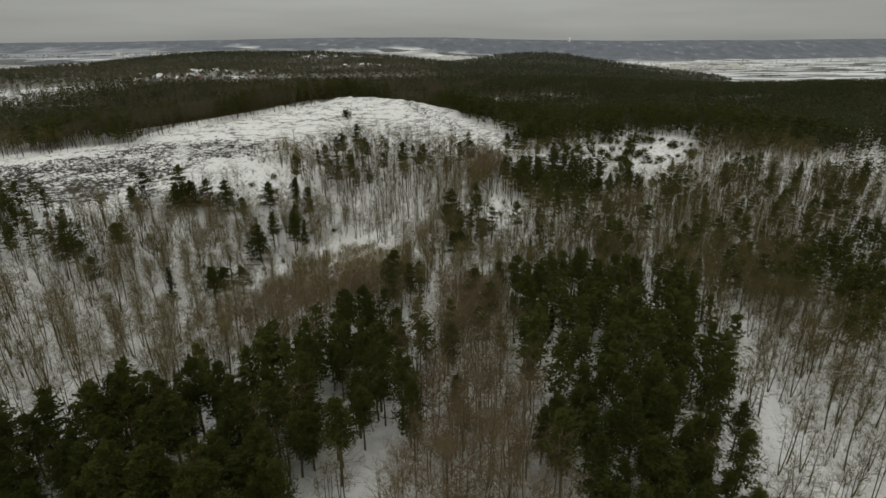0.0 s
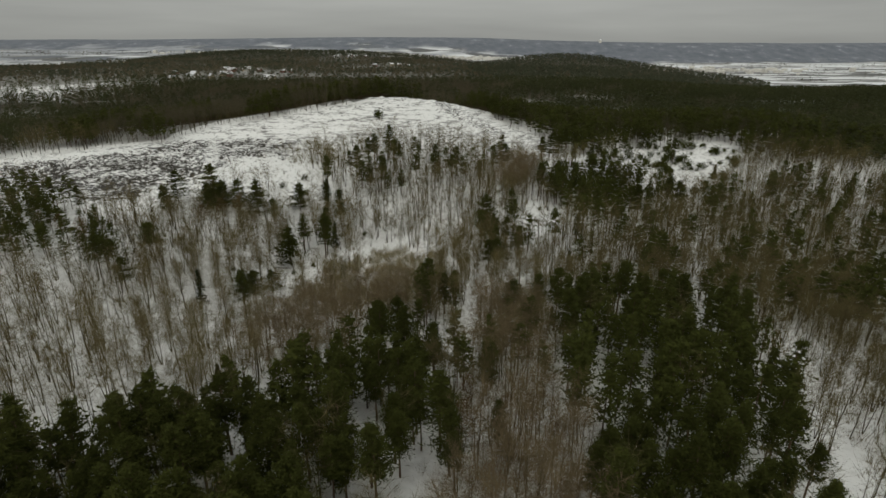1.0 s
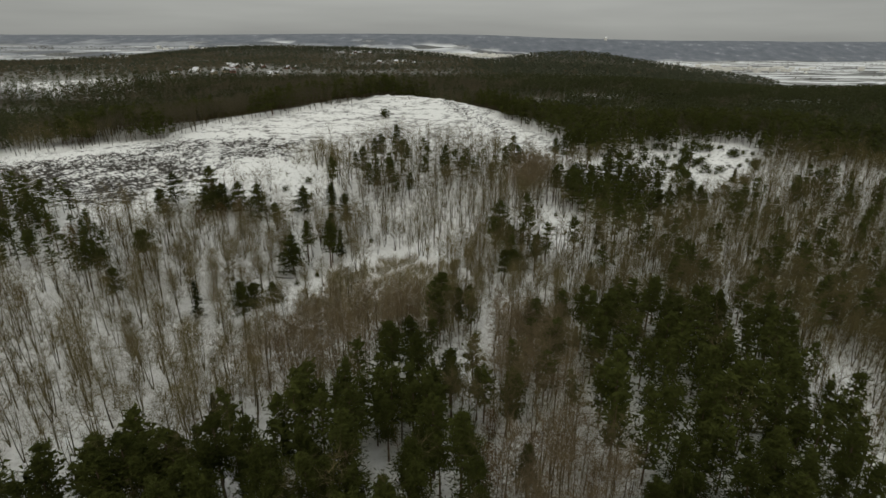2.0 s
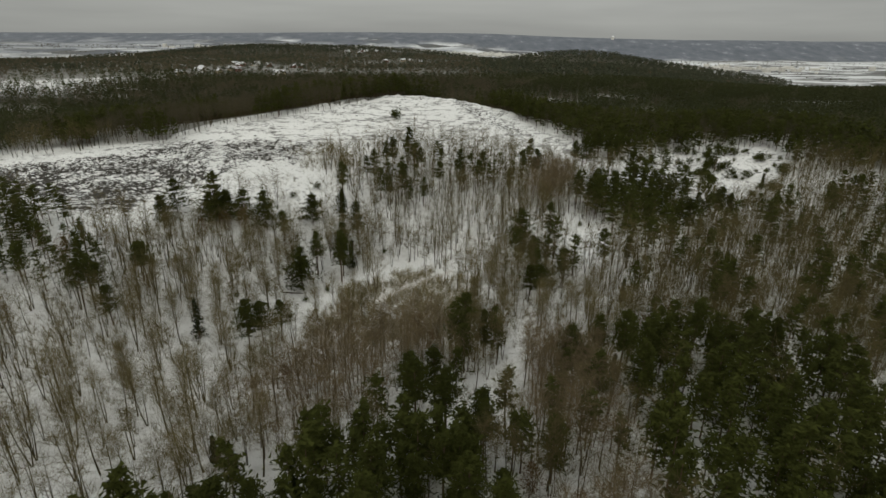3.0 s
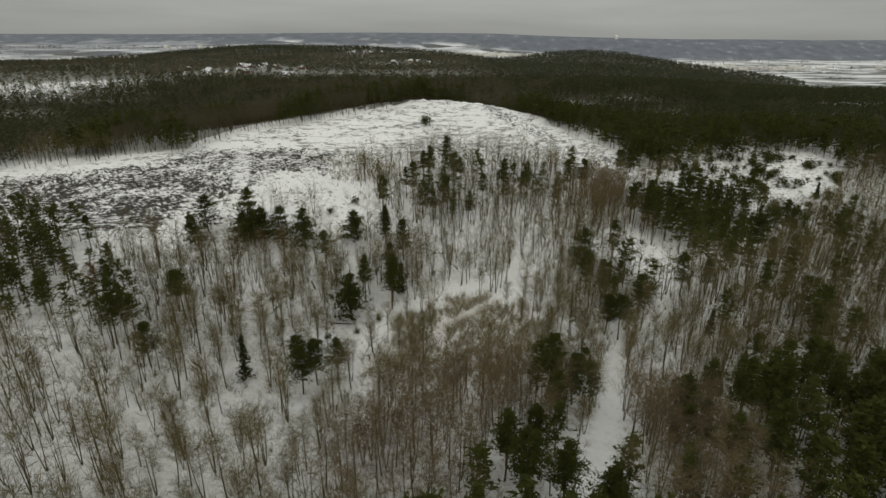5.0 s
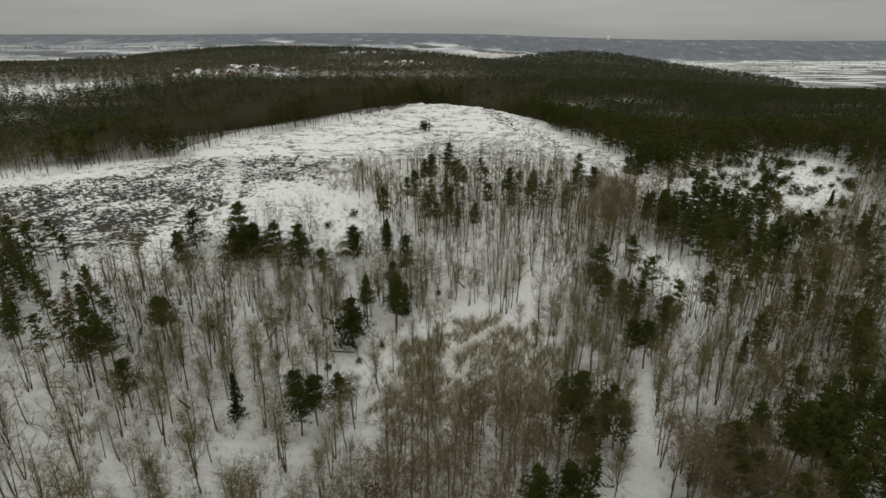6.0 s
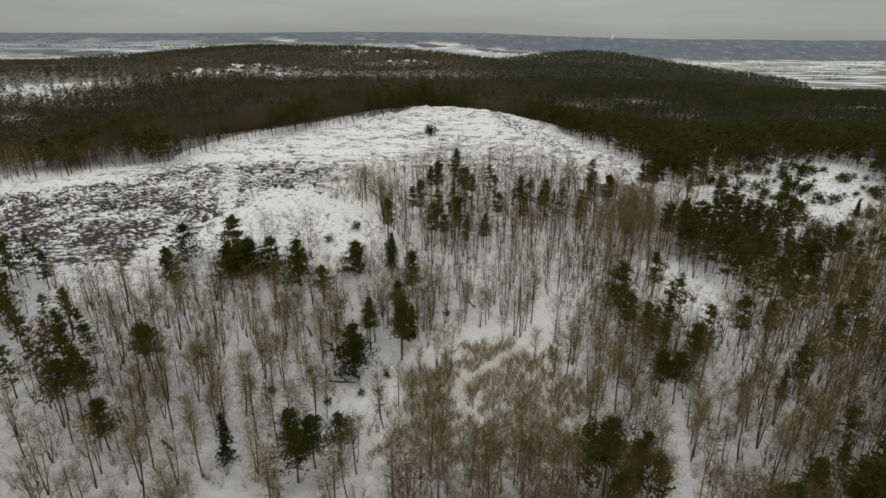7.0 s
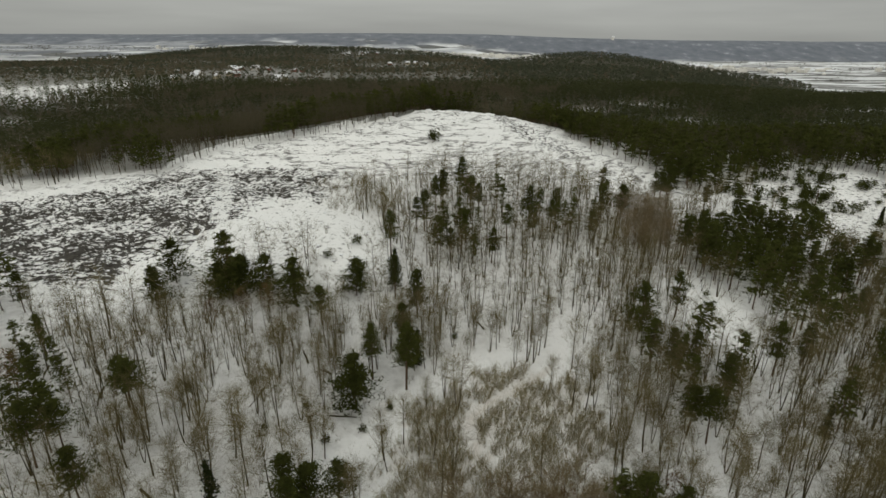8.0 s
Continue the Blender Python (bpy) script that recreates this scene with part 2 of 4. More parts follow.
# centre and size of small snowy gaps in the forest beyond the hill
CLEARINGS = ((300, 293, 20, 11), (312, 397, 16, 9), (286, 415, 18, 8), (328, 454, 14, 9), (177, 559, 22, 8), (241, 599, 16, 10), (147, 657, 20, 10), (398, 605, 30, 8), (227, 690, 22, 12), (490, 680, 32, 14), (-417, 590, 24, 14), (-300, 470, 14, 10))
SCRUB = [(-34, 180), (-9, 195), (11, 186), (14, 165), (4, 143), (-24, 143), (-38, 154)]
HOLLOW = [(-11, 67), (-4, 70), (-1, 54), (-8, 52)]


def gaps(x, y):
    """How open the forest is round small clearings and villages."""
    out = sum(bell(x, y, cx, cy, sx, sy) for cx, cy, sx, sy in CLEARINGS)
    return np.clip(0.9 * out + sum(0.22 * bell(x, y, cx, cy, 1.2 * sx, 1.2 * sy) for cx, cy, sx, sy, n, h in VILLAGES), 0, 1)


def brink(x, y):
    """How far a place lies beyond the edge of the wooded upland."""
    return np.maximum(x, -700) * 0.6 + y - 2050 + 620 * smooth(0.60, 0.67, x / (np.abs(y) + 60))


def ground(x, y):
    x, y = np.asarray(x, float), np.asarray(y, float)
    near = 8.6 + sum(h * bell(x, y, cx, cy, sx, sy) for cx, cy, sx, sy, h in HILLS + KNOLLS)
    rough = smooth(0, 14, 30 - along(x, y, [(-230, 285), (-140, 290), (-60, 360), (0, 425), (60, 410)]) + 25)
    hummocks = smooth(0, 16, 38 - along(x, y, [(-320, 262), (-150, 268), (-95, 300)]))
    near = near + 0.45 * hummocks * waves(x * 0.7, y, 7, 6)
    near = near + 0.8 * rough * waves(x, y, 18, 3) + 0.5 * rough * waves(x * 0.6, y * 1.4, 8, 4)
    far = 19 + 24 * bell(x, y, -480, 2250, 450, 250) + 18 * bell(x, y, 480, 1850, 150, 220) + 3 * waves(x, y, 500, 5)
    far = far - 16 * bell(x, y, 240, 1950, 90, 400) - 50 * smooth(0.27, 0.70, x / (np.abs(y) + 60)) * smooth(550, 1250, y)
    far = far - 40 * smooth(650, 1400, -x) * smooth(1200, 2000, y) + sum(h * bell(x, y, cx, cy, 1.2 * sx, 1.2 * sy) for cx, cy, sx, sy, n, h in VILLAGES)
    low = 20 - 40 * smooth(-500, 400, x) - 40 * smooth(400, 1500, x)
    v = smooth(0, 500, brink(x, y))
    far = far * (1 - v) + low * v
    crest = 76 + 24 * (1 - smooth(300, 2500, x)) + 18 * bell(x, y, -200, 4600, 900, 2000) + 5 * waves(x, y * 0.0, 2600, 8)
    far = far + (crest - far) * smooth(4050, 4600, y)
    w = smooth(480, 720, y)
    return near * (1 - w) + far * w


def sheet(name, xs, ys, material, masks):
    """One ground mesh over unevenly spaced lines, with named masks for its material."""
    gx, gy = np.meshgrid(xs, ys)
    gx, gy = gx.ravel(), gy.ravel()
    v = np.stack([gx, gy, ground(gx, gy)], 1)
    nx, ny = len(xs), len(ys)
    i = (np.arange(ny - 1)[:, None] * nx + np.arange(nx - 1)).ravel()
    f = np.stack([i, i + 1, i + nx + 1, i + nx], 1)
    me = mesh_of(name, v, f, material, smooth_shade=True)
    for key, values in masks(gx, gy).items():
        me.attributes.new(key, "FLOAT", "POINT").data.foreach_set("value", values.astype(np.float32))
    return new(name, me)


def mesh_of(name, v, f, material, smooth_shade=False):
    """A mesh from arrays of corners and faces with equal numbers of corners."""
    me = bpy.data.meshes.new(name)
    v, f = np.asarray(v, np.float32), np.asarray(f, np.int32)
    k = f.shape[1]
    me.vertices.add(len(v))
    me.vertices.foreach_set("co", v.ravel())
    me.loops.add(f.size)
    me.loops.foreach_set("vertex_index", f.ravel())
    me.polygons.add(len(f))
    me.polygons.foreach_set("loop_start", np.arange(len(f), dtype=np.int32) * k)
    me.polygons.foreach_set("loop_total", np.full(len(f), k, np.int32))
    me.polygons.foreach_set("use_smooth", np.full(len(f), smooth_shade))
    me.materials.append(material)
    me.update(calc_edges=True)
    return me


def spaced(lo, mid0, mid1, hi, step, grow):
    """Even steps between mid0 and mid1, and growing steps beyond."""
    out = list(np.arange(mid0, mid1, step))
    s, p = step, mid0
    while p > lo:
        s *= grow
        p -= s
        out.insert(0, p)
    s, p = step, out[-1]
    while p < hi:
        s = min(s * grow, 60)
        p += s
        out.append(p)
    return np.array(out)


def ground_masks(x, y):
    open_hill = inside(x, y, BARE_HILL) | inside(x, y, STONY_SLOPE)
    wx, wy = x + 6 * waves(x, y, 22, 12), y + 6 * waves(x, y, 18, 13)
    heath = sum(np.where(inside(wx + a, wy + c, HEATH), 0.2, 0.0) for a, c in ((0, 0), (5, 0), (-5, 0), (0, 7), (0, -7)))
    heath = heath * (0.66 + 0.34 * np.clip(waves(x, y, 26, 11) + 0.7, 0, 1)) * (1 - 0.15 * smooth(260, 320, y))
    heath = heath * (0.35 + 0.65 * smooth(1.5, 5, along(x, y, GULLY)))
    heath = np.maximum(heath, np.where(inside(x, y, STONY_SLOPE), 0.5, 0.0))
    heath = np.maximum(heath, np.where(inside(x, y, BARE_HILL), 0.26, 0.0) + 0.16 * bell(x, y, -78, 255, 26, 30) + 0.42 * (1 - smooth(4, 15, along(x, y, [(26, 430), (39, 403), (58, 387)]))))
    wood = np.where(open_hill | inside(x, y, SNOW_STRIP), 0.0, 1.0)
    wood *= 1 - np.clip(1.6 * bell(x, y, 12, 203, 10, 12), 0, 1)
    wood *= smooth(2.5, 6, along(x, y, TRACK)) * smooth(1.5, 5, along(x, y, FOREST_GAP)) * smooth(1.5, 6, along(x, y, SNOW_LANE))
    wood *= 1 - 0.8 * gaps(x, y)
    path = 0.85 * (1 - smooth(0.4, 1.4, along(x, y, FOOTPATH)))
    sx, sy = x + 5 * waves(x, y, 16, 76), y + 5 * waves(x, y, 13, 77)
    path = np.maximum(path, 0.52 * inside(sx, sy, SCRUB) * (0.6 + 0.4 * np.clip(waves(x, y, 7, 91), -1, 1)) * (1 - inside(x, y, GLADE)))
    valley = smooth(60, 260, brink(x, y))
    open_left = bell(x, y, -580, 860, 110, 70) + 0.9 * smooth(640, 700, y) * (1 - smooth(900, 950, y)) * (1 - smooth(-0.60, -0.50, x / np.maximum(y, 100) + 0.05 * waves(x, y, 120, 15))) + 0.10 * smooth(950, 1050, y) * (1 - smooth(1750, 1850, y)) * (1 - smooth(0.0, 0.2, x / np.maximum(y, 100)))
    field = valley
    farwood = smooth(470, 560, y) * (1 - valley) * (1 - np.clip(open_left * 1.6, 0, 0.9))
    behind = smooth(325, 350, y) * np.maximum(1 - smooth(40, 70, x), smooth(425, 450, y)) * np.where(open_hill | inside(x, y - 8, BARE_HILL) | (inside(x, y - 26, BARE_HILL) & (x > -160) & (x < -60)) | inside(x - 12, y - 5, BARE_HILL), 0.0, 0.75)
    farwood = np.maximum(farwood, behind * (1 - smooth(470, 560, y))) * (1 - 0.85 * gaps(x, y))
    # haze colour covers the farthest ridge and patches of the valley before it
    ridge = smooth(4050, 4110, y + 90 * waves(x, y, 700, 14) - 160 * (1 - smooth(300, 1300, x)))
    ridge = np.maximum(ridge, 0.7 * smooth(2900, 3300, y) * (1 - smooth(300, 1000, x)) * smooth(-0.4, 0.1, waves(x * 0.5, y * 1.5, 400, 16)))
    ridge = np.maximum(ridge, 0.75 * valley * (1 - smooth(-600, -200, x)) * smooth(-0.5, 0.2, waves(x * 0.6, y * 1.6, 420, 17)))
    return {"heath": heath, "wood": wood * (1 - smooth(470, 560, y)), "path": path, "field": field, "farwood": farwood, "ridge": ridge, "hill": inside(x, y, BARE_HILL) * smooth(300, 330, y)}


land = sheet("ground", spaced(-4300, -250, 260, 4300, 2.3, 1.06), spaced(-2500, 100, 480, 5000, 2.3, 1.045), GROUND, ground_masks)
tagged(land, "snow-covered rolling ground with a bare hill and woods", "ground", kind="structure")


# ---- growing plants ----
def tube(points, radii, sides):
    """Corners and triangles of a tapered tube along points."""
    points = np.asarray(points, float)
    a = np.arange(sides) / sides * 2 * np.pi
    d = points[-1] - points[0]
    d = d / np.linalg.norm(d)
    u = np.cross(d, (0.3, 0.9, 0.1) if abs(d[2]) > 0.5 else (0, 0, 1))
    u /= np.linalg.norm(u)
    w = np.cross(d, u)
    v = np.concatenate([p + r * (np.cos(a)[:, None] * u + np.sin(a)[:, None] * w) for p, r in zip(points, radii)])
    f = []
    for k in range(len(points) - 1):
        for s in range(sides):
            a0, a1 = k * sides + s, k * sides + (s + 1) % sides
            f += [(a0, a1, a1 + sides), (a0, a1 + sides, a0 + sides)]
    return v, np.array(f)


def joined(pieces):
    vs, fs, n = [], [], 0
    for v, f in pieces:
        vs.append(v)
        fs.append(np.asarray(f) + n)
        n += len(v)
    return np.concatenate(vs), np.concatenate(fs)


def slivers(starts, ends, width, r):
    """Thin triangles from starts to ends: twigs."""
    n = len(starts)
    d = ends - starts
    side = np.cross(d, r.normal(size=(n, 3)))
    side *= (width / 2) / np.maximum(np.linalg.norm(side, axis=1, keepdims=True), 1e-6)
    v = np.stack([starts - side, starts + side, ends], 1).reshape(-1, 3)
    return v, np.arange(3 * n).reshape(-1, 3)


def tufts(centres, size, r, flat=0.6, slim=1.0):
    """Small randomly turned triangles round centres: needles and leaf clumps."""
    n = len(centres)
    a = r.normal(size=(n, 3)) * (1, 1, flat)
    b = r.normal(size=(n, 3)) * (1, 1, flat)
    a *= size * r.uniform(0.7, 1.3, (n, 1)) / np.linalg.norm(a, axis=1, keepdims=True)
    b *= slim * size * r.uniform(0.5, 1.0, (n, 1)) / np.linalg.norm(b, axis=1, keepdims=True)
    v = np.stack([centres + a * 0.6, centres - a * 0.4 + b * 0.5, centres - a * 0.4 - b * 0.5], 1).reshape(-1, 3)
    return v, np.arange(3 * n).reshape(-1, 3)


def bent_stem(height, r, bend):
    t = np.linspace(0, 1, 6)
    a = r.uniform(0, 6.28)
    lean, wig = r.uniform(0, bend), r.uniform(-bend, bend) * 0.5
    x = height * (lean * t + wig * np.sin(t * 4)) * math.cos(a)
    y = height * (lean * t + wig * np.sin(t * 3)) * math.sin(a)
    return np.stack([x, y, height * t - 0.3], 1)


def on_stem(stem, t):
    k = np.linspace(0, 1, len(stem))
    return np.stack([np.interp(t, k, stem[:, i]) for i in range(3)], -1)


def stems_of(height, r, sides, parts):
    """One to three stems that part near the ground, as tubes and as the lines they follow."""
    girth, base, lines, tubes = 0.0098 * height, r.normal(size=2) * 0.1, [], []
    count = r.choice([1, 1, 1, 2, 2, 3])
    a0 = r.uniform(0, 6.28)
    for k in range(count):
        a = a0 + k * 6.28 / count + r.uniform(-0.5, 0.5)
        lean = r.uniform(0.02, 0.08) if count == 1 else r.uniform(0.05, 0.14)
        t = np.linspace(0, 1, parts)
        tall = height * (1.0 if k == 0 else r.uniform(0.7, 1.0))
        out = tall * lean * t ** 0.8 + 0.12 * np.sin(t * 5 + k)
        line = np.stack([base[0] + out * math.cos(a), base[1] + out * math.sin(a), tall * t - 0.3], 1)
        lines.append(line)
        tubes.append(tube(line, girth * (1.15 - 1.08 * t) * (1.0 if count == 1 else 0.8), sides))
    return lines, joined(tubes)


def twigs_of(lines, height, r, first, second, wide, width):
    """Fine ascending twigs, branches first and then their side shoots."""
    pieces = []
    for line in lines:
        t = 0.38 + 0.6 * r.uniform(0, 1, first) ** 0.85
        starts = on_stem(line, t)
        a = r.uniform(0, 6.28, first)
        out = np.stack([np.cos(a), np.sin(a), r.uniform(0.1, 1.4, first)], 1)
        out /= np.linalg.norm(out, axis=1, keepdims=True)
        reach = (wide * height * r.uniform(0.08, 0.19, first) * (1.35 - 0.8 * t))[:, None]
        ends = starts + out * reach
        pieces.append(slivers(starts, ends, width * 1.3, r))
        k = r.randint(0, first, second)
        s = starts[k] + (ends - starts)[k] * r.uniform(0.25, 1.0, (second, 1))
        way = out[k] * 0.5 + r.normal(size=(second, 3)) * 0.75 + (0, 0, 0.2)
        pieces.append(slivers(s, s + way * r.uniform(0.04, 0.10, (second, 1)) * height * wide, width, r))
    return joined(pieces)


def bare_tree_arrays(seed, height):
    """Stems and leafless crown of a tree near the camera's way."""
    r = np.random.RandomState(seed)
    lines, stems = stems_of(height, r, 5, 7)
    n = len(lines)
    return stems, twigs_of(lines, height, r, 110 // n, 680 // n, 1.6, 0.036)


def far_bare_arrays(seed, height, wide=1.6, full=1.0):
    """A leafless tree of few triangles for the depth of the woods."""
    r = np.random.RandomState(seed)
    lines, stems = stems_of(height, r, 3, 4)
    n = len(lines)
    return stems, twigs_of(lines, height, r, int(26 * full) // n, int(150 * full) // n, wide, 0.062)


def pine_arrays(seed, height, whorls=11, limbs=5, needles=17, low=0.45, wide=1.0, size=0.78, cone=False, slim=0.5):
    """Scots pine: bare lower trunk, whorls of limbs that carry flat plates of needles; domed when old, a cone when young."""
    r = np.random.RandomState(seed)
    stem = bent_stem(height, r, 0.05)
    trunk = tube(stem, 0.0135 * height * np.array([1.2, 0.95, 0.8, 0.6, 0.4, 0.1]), 6)
    wood, tips = [], []
    heavy = r.uniform(0, 6.28)
    for k in range(whorls):
        u = (k + r.uniform(-0.25, 0.25)) / whorls
        p = on_stem(stem, low + (0.99 - low) * max(u, 0))
        reach = (1.04 - u) ** 0.9 if cone else (0.75 + 0.25 * min(1, 4 * max(u, 0))) * (1.03 - max(u, 0) ** 1.7) ** 0.85
        turn = r.uniform(0, 6.28)
        for j in range(limbs):
            if r.uniform() < 0.2:
                continue
            a = turn + j * 6.28 / limbs + r.uniform(-0.45, 0.45)
            length = wide * height * 0.172 * reach * r.uniform(0.55, 1.25) * (1 + 0.18 * math.cos(a - heavy))
            end = p + np.array([math.cos(a), math.sin(a), 0.04 + 0.45 * max(u, 0) ** 1.5 + r.uniform(-0.08, 0.12)]) * length
            wood.append(tube([p, end], [0.07, 0.02], 3))
            for t in (0.4, 0.72, 1.0):
                spread = 0.18 * length * (0.8 + 0.5 * t) + 0.12
                tips.append(p + (end - p) * t + (0, 0, 0.1) + r.normal(size=(needles, 3)) * (spread, spread, 0.15))
    top = on_stem(stem, 0.98)
    tips.append(top + r.normal(size=(needles * 2, 3)) * (0.4, 0.4, 0.4))
    return trunk, joined(wood), tufts(np.concatenate(tips), size, r, 0.4, slim)


def spruce_arrays(seed, height, whorls=15, arms=8):
    """Spruce: narrow cone of drooping boughs to near the ground."""
    r = np.random.RandomState(seed)
    stem = bent_stem(height, r, 0.015)
    trunk = tube(stem, 0.012 * height * np.array([1.2, 0.95, 0.8, 0.6, 0.4, 0.1]), 6)
    tips = []
    for k in range(whorls):
        t = 0.1 + 0.88 * k / whorls
        for j in range(arms):
            a = r.uniform(0, 6.28)
            length = height * 0.19 * (1.03 - t) ** 0.85 * r.uniform(0.7, 1.15)
            way = np.array([math.cos(a), math.sin(a), -0.28])
            p = on_stem(stem, t + r.uniform(-0.02, 0.02))
            for s in (0.25, 0.5, 0.75, 1.0):
                tips.append(p + way * length * s + r.normal(size=(2, 3)) * 0.14)
    tips.append(on_stem(stem, np.linspace(0.9, 1.0, 8)))
    return trunk, tufts(np.concatenate(tips), 0.72, r, 0.5)


def clump_arrays(seed, height, n, size, low, wide, flat=0.8):
    """A distant tree: stem and a loose crown of a few large sprays."""
    r = np.random.RandomState(seed)
    u = r.uniform(0, 1, n)
    a = r.uniform(0, 6.28, n)
    shape = np.sin(np.pi * (0.18 + 0.8 * u)) ** 0.7
    rad = wide * shape * np.sqrt(r.uniform(0.05, 1, n))
    c = np.stack([rad * np.cos(a), rad * np.sin(a), height * (low + (1 - low) * u)], 1)
    stem = tube([(0, 0, -0.5), (0, 0, height * 0.9)], [0.2, 0.05], 3)
    return joined([stem, tufts(c, size, r, flat)])


def bush_arrays(seed, height, stems, wide=0.08):
    r = np.random.RandomState(seed)
    a, t = r.uniform(0, 6.28, stems), r.uniform(0.1, 0.6, stems)
    starts = r.normal(size=(stems, 3)) * (0.3, 0.3, 0)
    ends = starts + np.stack([np.cos(a) * t, np.sin(a) * t, np.ones(stems)], 1) * height * r.uniform(0.6, 1.1, (stems, 1))
    fork = starts + (ends - starts) * 0.5
    tips = fork + (ends - starts) * 0.4 + r.normal(size=(stems, 3)) * 0.25 * height
    return joined([slivers(starts, ends, wide, r), slivers(fork, tips, wide, r)])


def boulder_arrays(seed):
    """An uneven stone."""
    r = np.random.RandomState(seed)
    bm = bmesh.new()
    bmesh.ops.create_icosphere(bm, subdivisions=1, radius=1.0)
    v = np.array([q.co[:] for q in bm.verts]) * r.uniform(0.7, 1.2, (len(bm.verts), 1)) * (1, 0.8, 0.6)
    f = np.array([[q.index for q in p.verts] for p in bm.faces])
    bm.free()
    return v, f


def stuff(name, variants, places, scales, material, label, category, seed=0, sink=0.0):
    """Many plants or stones as one mesh, standing on the ground."""
    r = np.random.RandomState(seed)
    pick, turn = r.randint(0, len(variants), len(places)), r.uniform(0, 6.28, len(places))
    z = ground(places[:, 0], places[:, 1]) - sink
    vs, fs, n = [], [], 0
    for k, (v, f) in enumerate(variants):
        i = np.nonzero(pick == k)[0]
        if not len(i):
            continue
        c, s = np.cos(turn[i])[:, None], np.sin(turn[i])[:, None]
        m = scales[i][:, None]
        w = np.stack([(v[:, 0] * c - v[:, 1] * s) * m + places[i, :1], (v[:, 0] * s + v[:, 1] * c) * m + places[i, 1:2], v[:, 2] * m + z[i][:, None]], -1)
        vs.append(w.reshape(-1, 3))
        fs.append((f[None] + (np.arange(len(i)) * len(v))[:, None, None]).reshape(-1, 3) + n)
        n += len(i) * len(v)
    ob = new(name, mesh_of(name, np.concatenate(vs), np.concatenate(fs), material))
    return tagged(ob, label, category, kind="stuff")


def part(name, arrays, material, parent, label=""):
    ob = new(name, mesh_of(name, *arrays, material))
    ob.parent = parent
    return tagged(ob, label)


def plant_things(prototypes, places, scales, seed):
    """Trees as single things: each prototype stands once, the rest are copies of it."""
    r = np.random.RandomState(seed)
    z = ground(places[:, 0], places[:, 1])
    used = set()
    for (x, y), h, s in zip(places, z, scales):
        k = r.randint(len(prototypes))
        m = pose(float(x), float(y), float(h), 0, 0, float(r.uniform(0, 360)))
        ob = prototypes[k]
        if k in used:
            ob = copy_thing(ob, m)
        used.add(k)
        ob.matrix_basis = m @ Matrix.Scale(float(s), 4)
    for k in range(len(prototypes)):
        if k not in used:
            for o in (*prototypes[k].children_recursive, prototypes[k]):
                bpy.data.objects.remove(o)


def jittered(x0, x1, y0, y1, step, seed):
    r = np.random.RandomState(seed)
    gx, gy = np.meshgrid(np.arange(x0, x1, step), np.arange(y0, y1, step))
    p = np.stack([gx.ravel(), gy.ravel()], 1)
    return p + r.uniform(-0.48, 0.48, p.shape) * step


# ---- woods ----
PINE_BLOCKS = [
    ([(46, 128), (74, 138), (108, 132), (100, 100), (80, 66), (62, 20), (34, 20), (38, 63), (40, 84)], 0.66),
    ([(-4, 141), (17, 140), (15, 112), (6, 96), (-10, 92)], 0.12),
    ([(6, 98), (12, 60), (-1, 46), (-20, 47), (-30, 72), (-12, 94)], 0.9),
    ([(-92, 44), (-80, 66), (-60, 61), (-44, 72), (-32, 66), (-20, 54), (-12, 20), (-66, 20)], 0.9),
    ([(68, 258), (102, 282), (134, 276), (128, 246), (100, 236), (68, 238)], 0.85),
    ([(68, 238), (100, 236), (128, 246), (104, 205), (84, 195), (66, 205)], 0.32),
    ([(104, 205), (124, 240), (150, 255), (140, 200), (96, 172), (72, 168), (68, 196), (84, 195)], 0.13),
    ([(-36, 240), (-16, 300), (13, 288), (57, 294), (48, 268), (8, 266), (-26, 236)], 0.2),
    ([(14, 84), (34, 84), (36, 112), (18, 114)], 0.38),
    ([(44, 128), (52, 150), (62, 168), (112, 178), (112, 142), (80, 138)], 0.10),
    ([(26, 186), (35, 206), (42, 204), (41, 188), (50, 191), (54, 178), (46, 162), (31, 160)], 0.22),
    ([(-230, 232), (-174, 224), (-145, 208), (-122, 190), (-104, 160), (-124, 150), (-230, 160)], 0.5),
    ([(150, 255), (230, 290), (300, 260), (260, 150), (140, 110), (104, 140), (140, 200)], 0.18),
    ([(132, 82), (146, 128), (190, 172), (262, 200), (310, 170), (240, 80), (150, 50)], 0.4),
]
RED_WOODS = [
    [(-46, 96), (-40, 112), (-35, 126), (-29, 143), (-12, 140), (-10, 97), (-28, 84)],
    [(8, 62), (34, 70), (32, 20), (4, 20)],
    [(57, 292), (78, 292), (60, 242), (42, 246)],
    [(20, 128), (40, 124), (32, 80), (16, 84)],
    [(-16, 140), (0, 145), (8, 122), (-8, 112), (-24, 124)],
]
THICKET = [(-48, 93), (-46, 103), (-40, 112), (-35, 126), (-31, 142), (-26, 152), (8, 150), (14, 130), (2, 104), (-20, 88)]
THIN_WOOD = [(-78, 140), (-72, 188), (-30, 198), (-20, 180), (-28, 150), (-40, 120), (-66, 124)]
EAST_WOOD = [(44, 130), (58, 160), (108, 176), (190, 170), (175, 60), (110, 30), (100, 60), (100, 86), (116, 112), (124, 130), (96, 136)]
SLOPE_WOOD = [(-44, 204), (-34, 240), (-24, 262), (0, 262), (50, 296), (80, 294), (64, 240), (48, 206), (28, 208), (20, 214), (8, 221), (-3, 214), (-8, 198)]
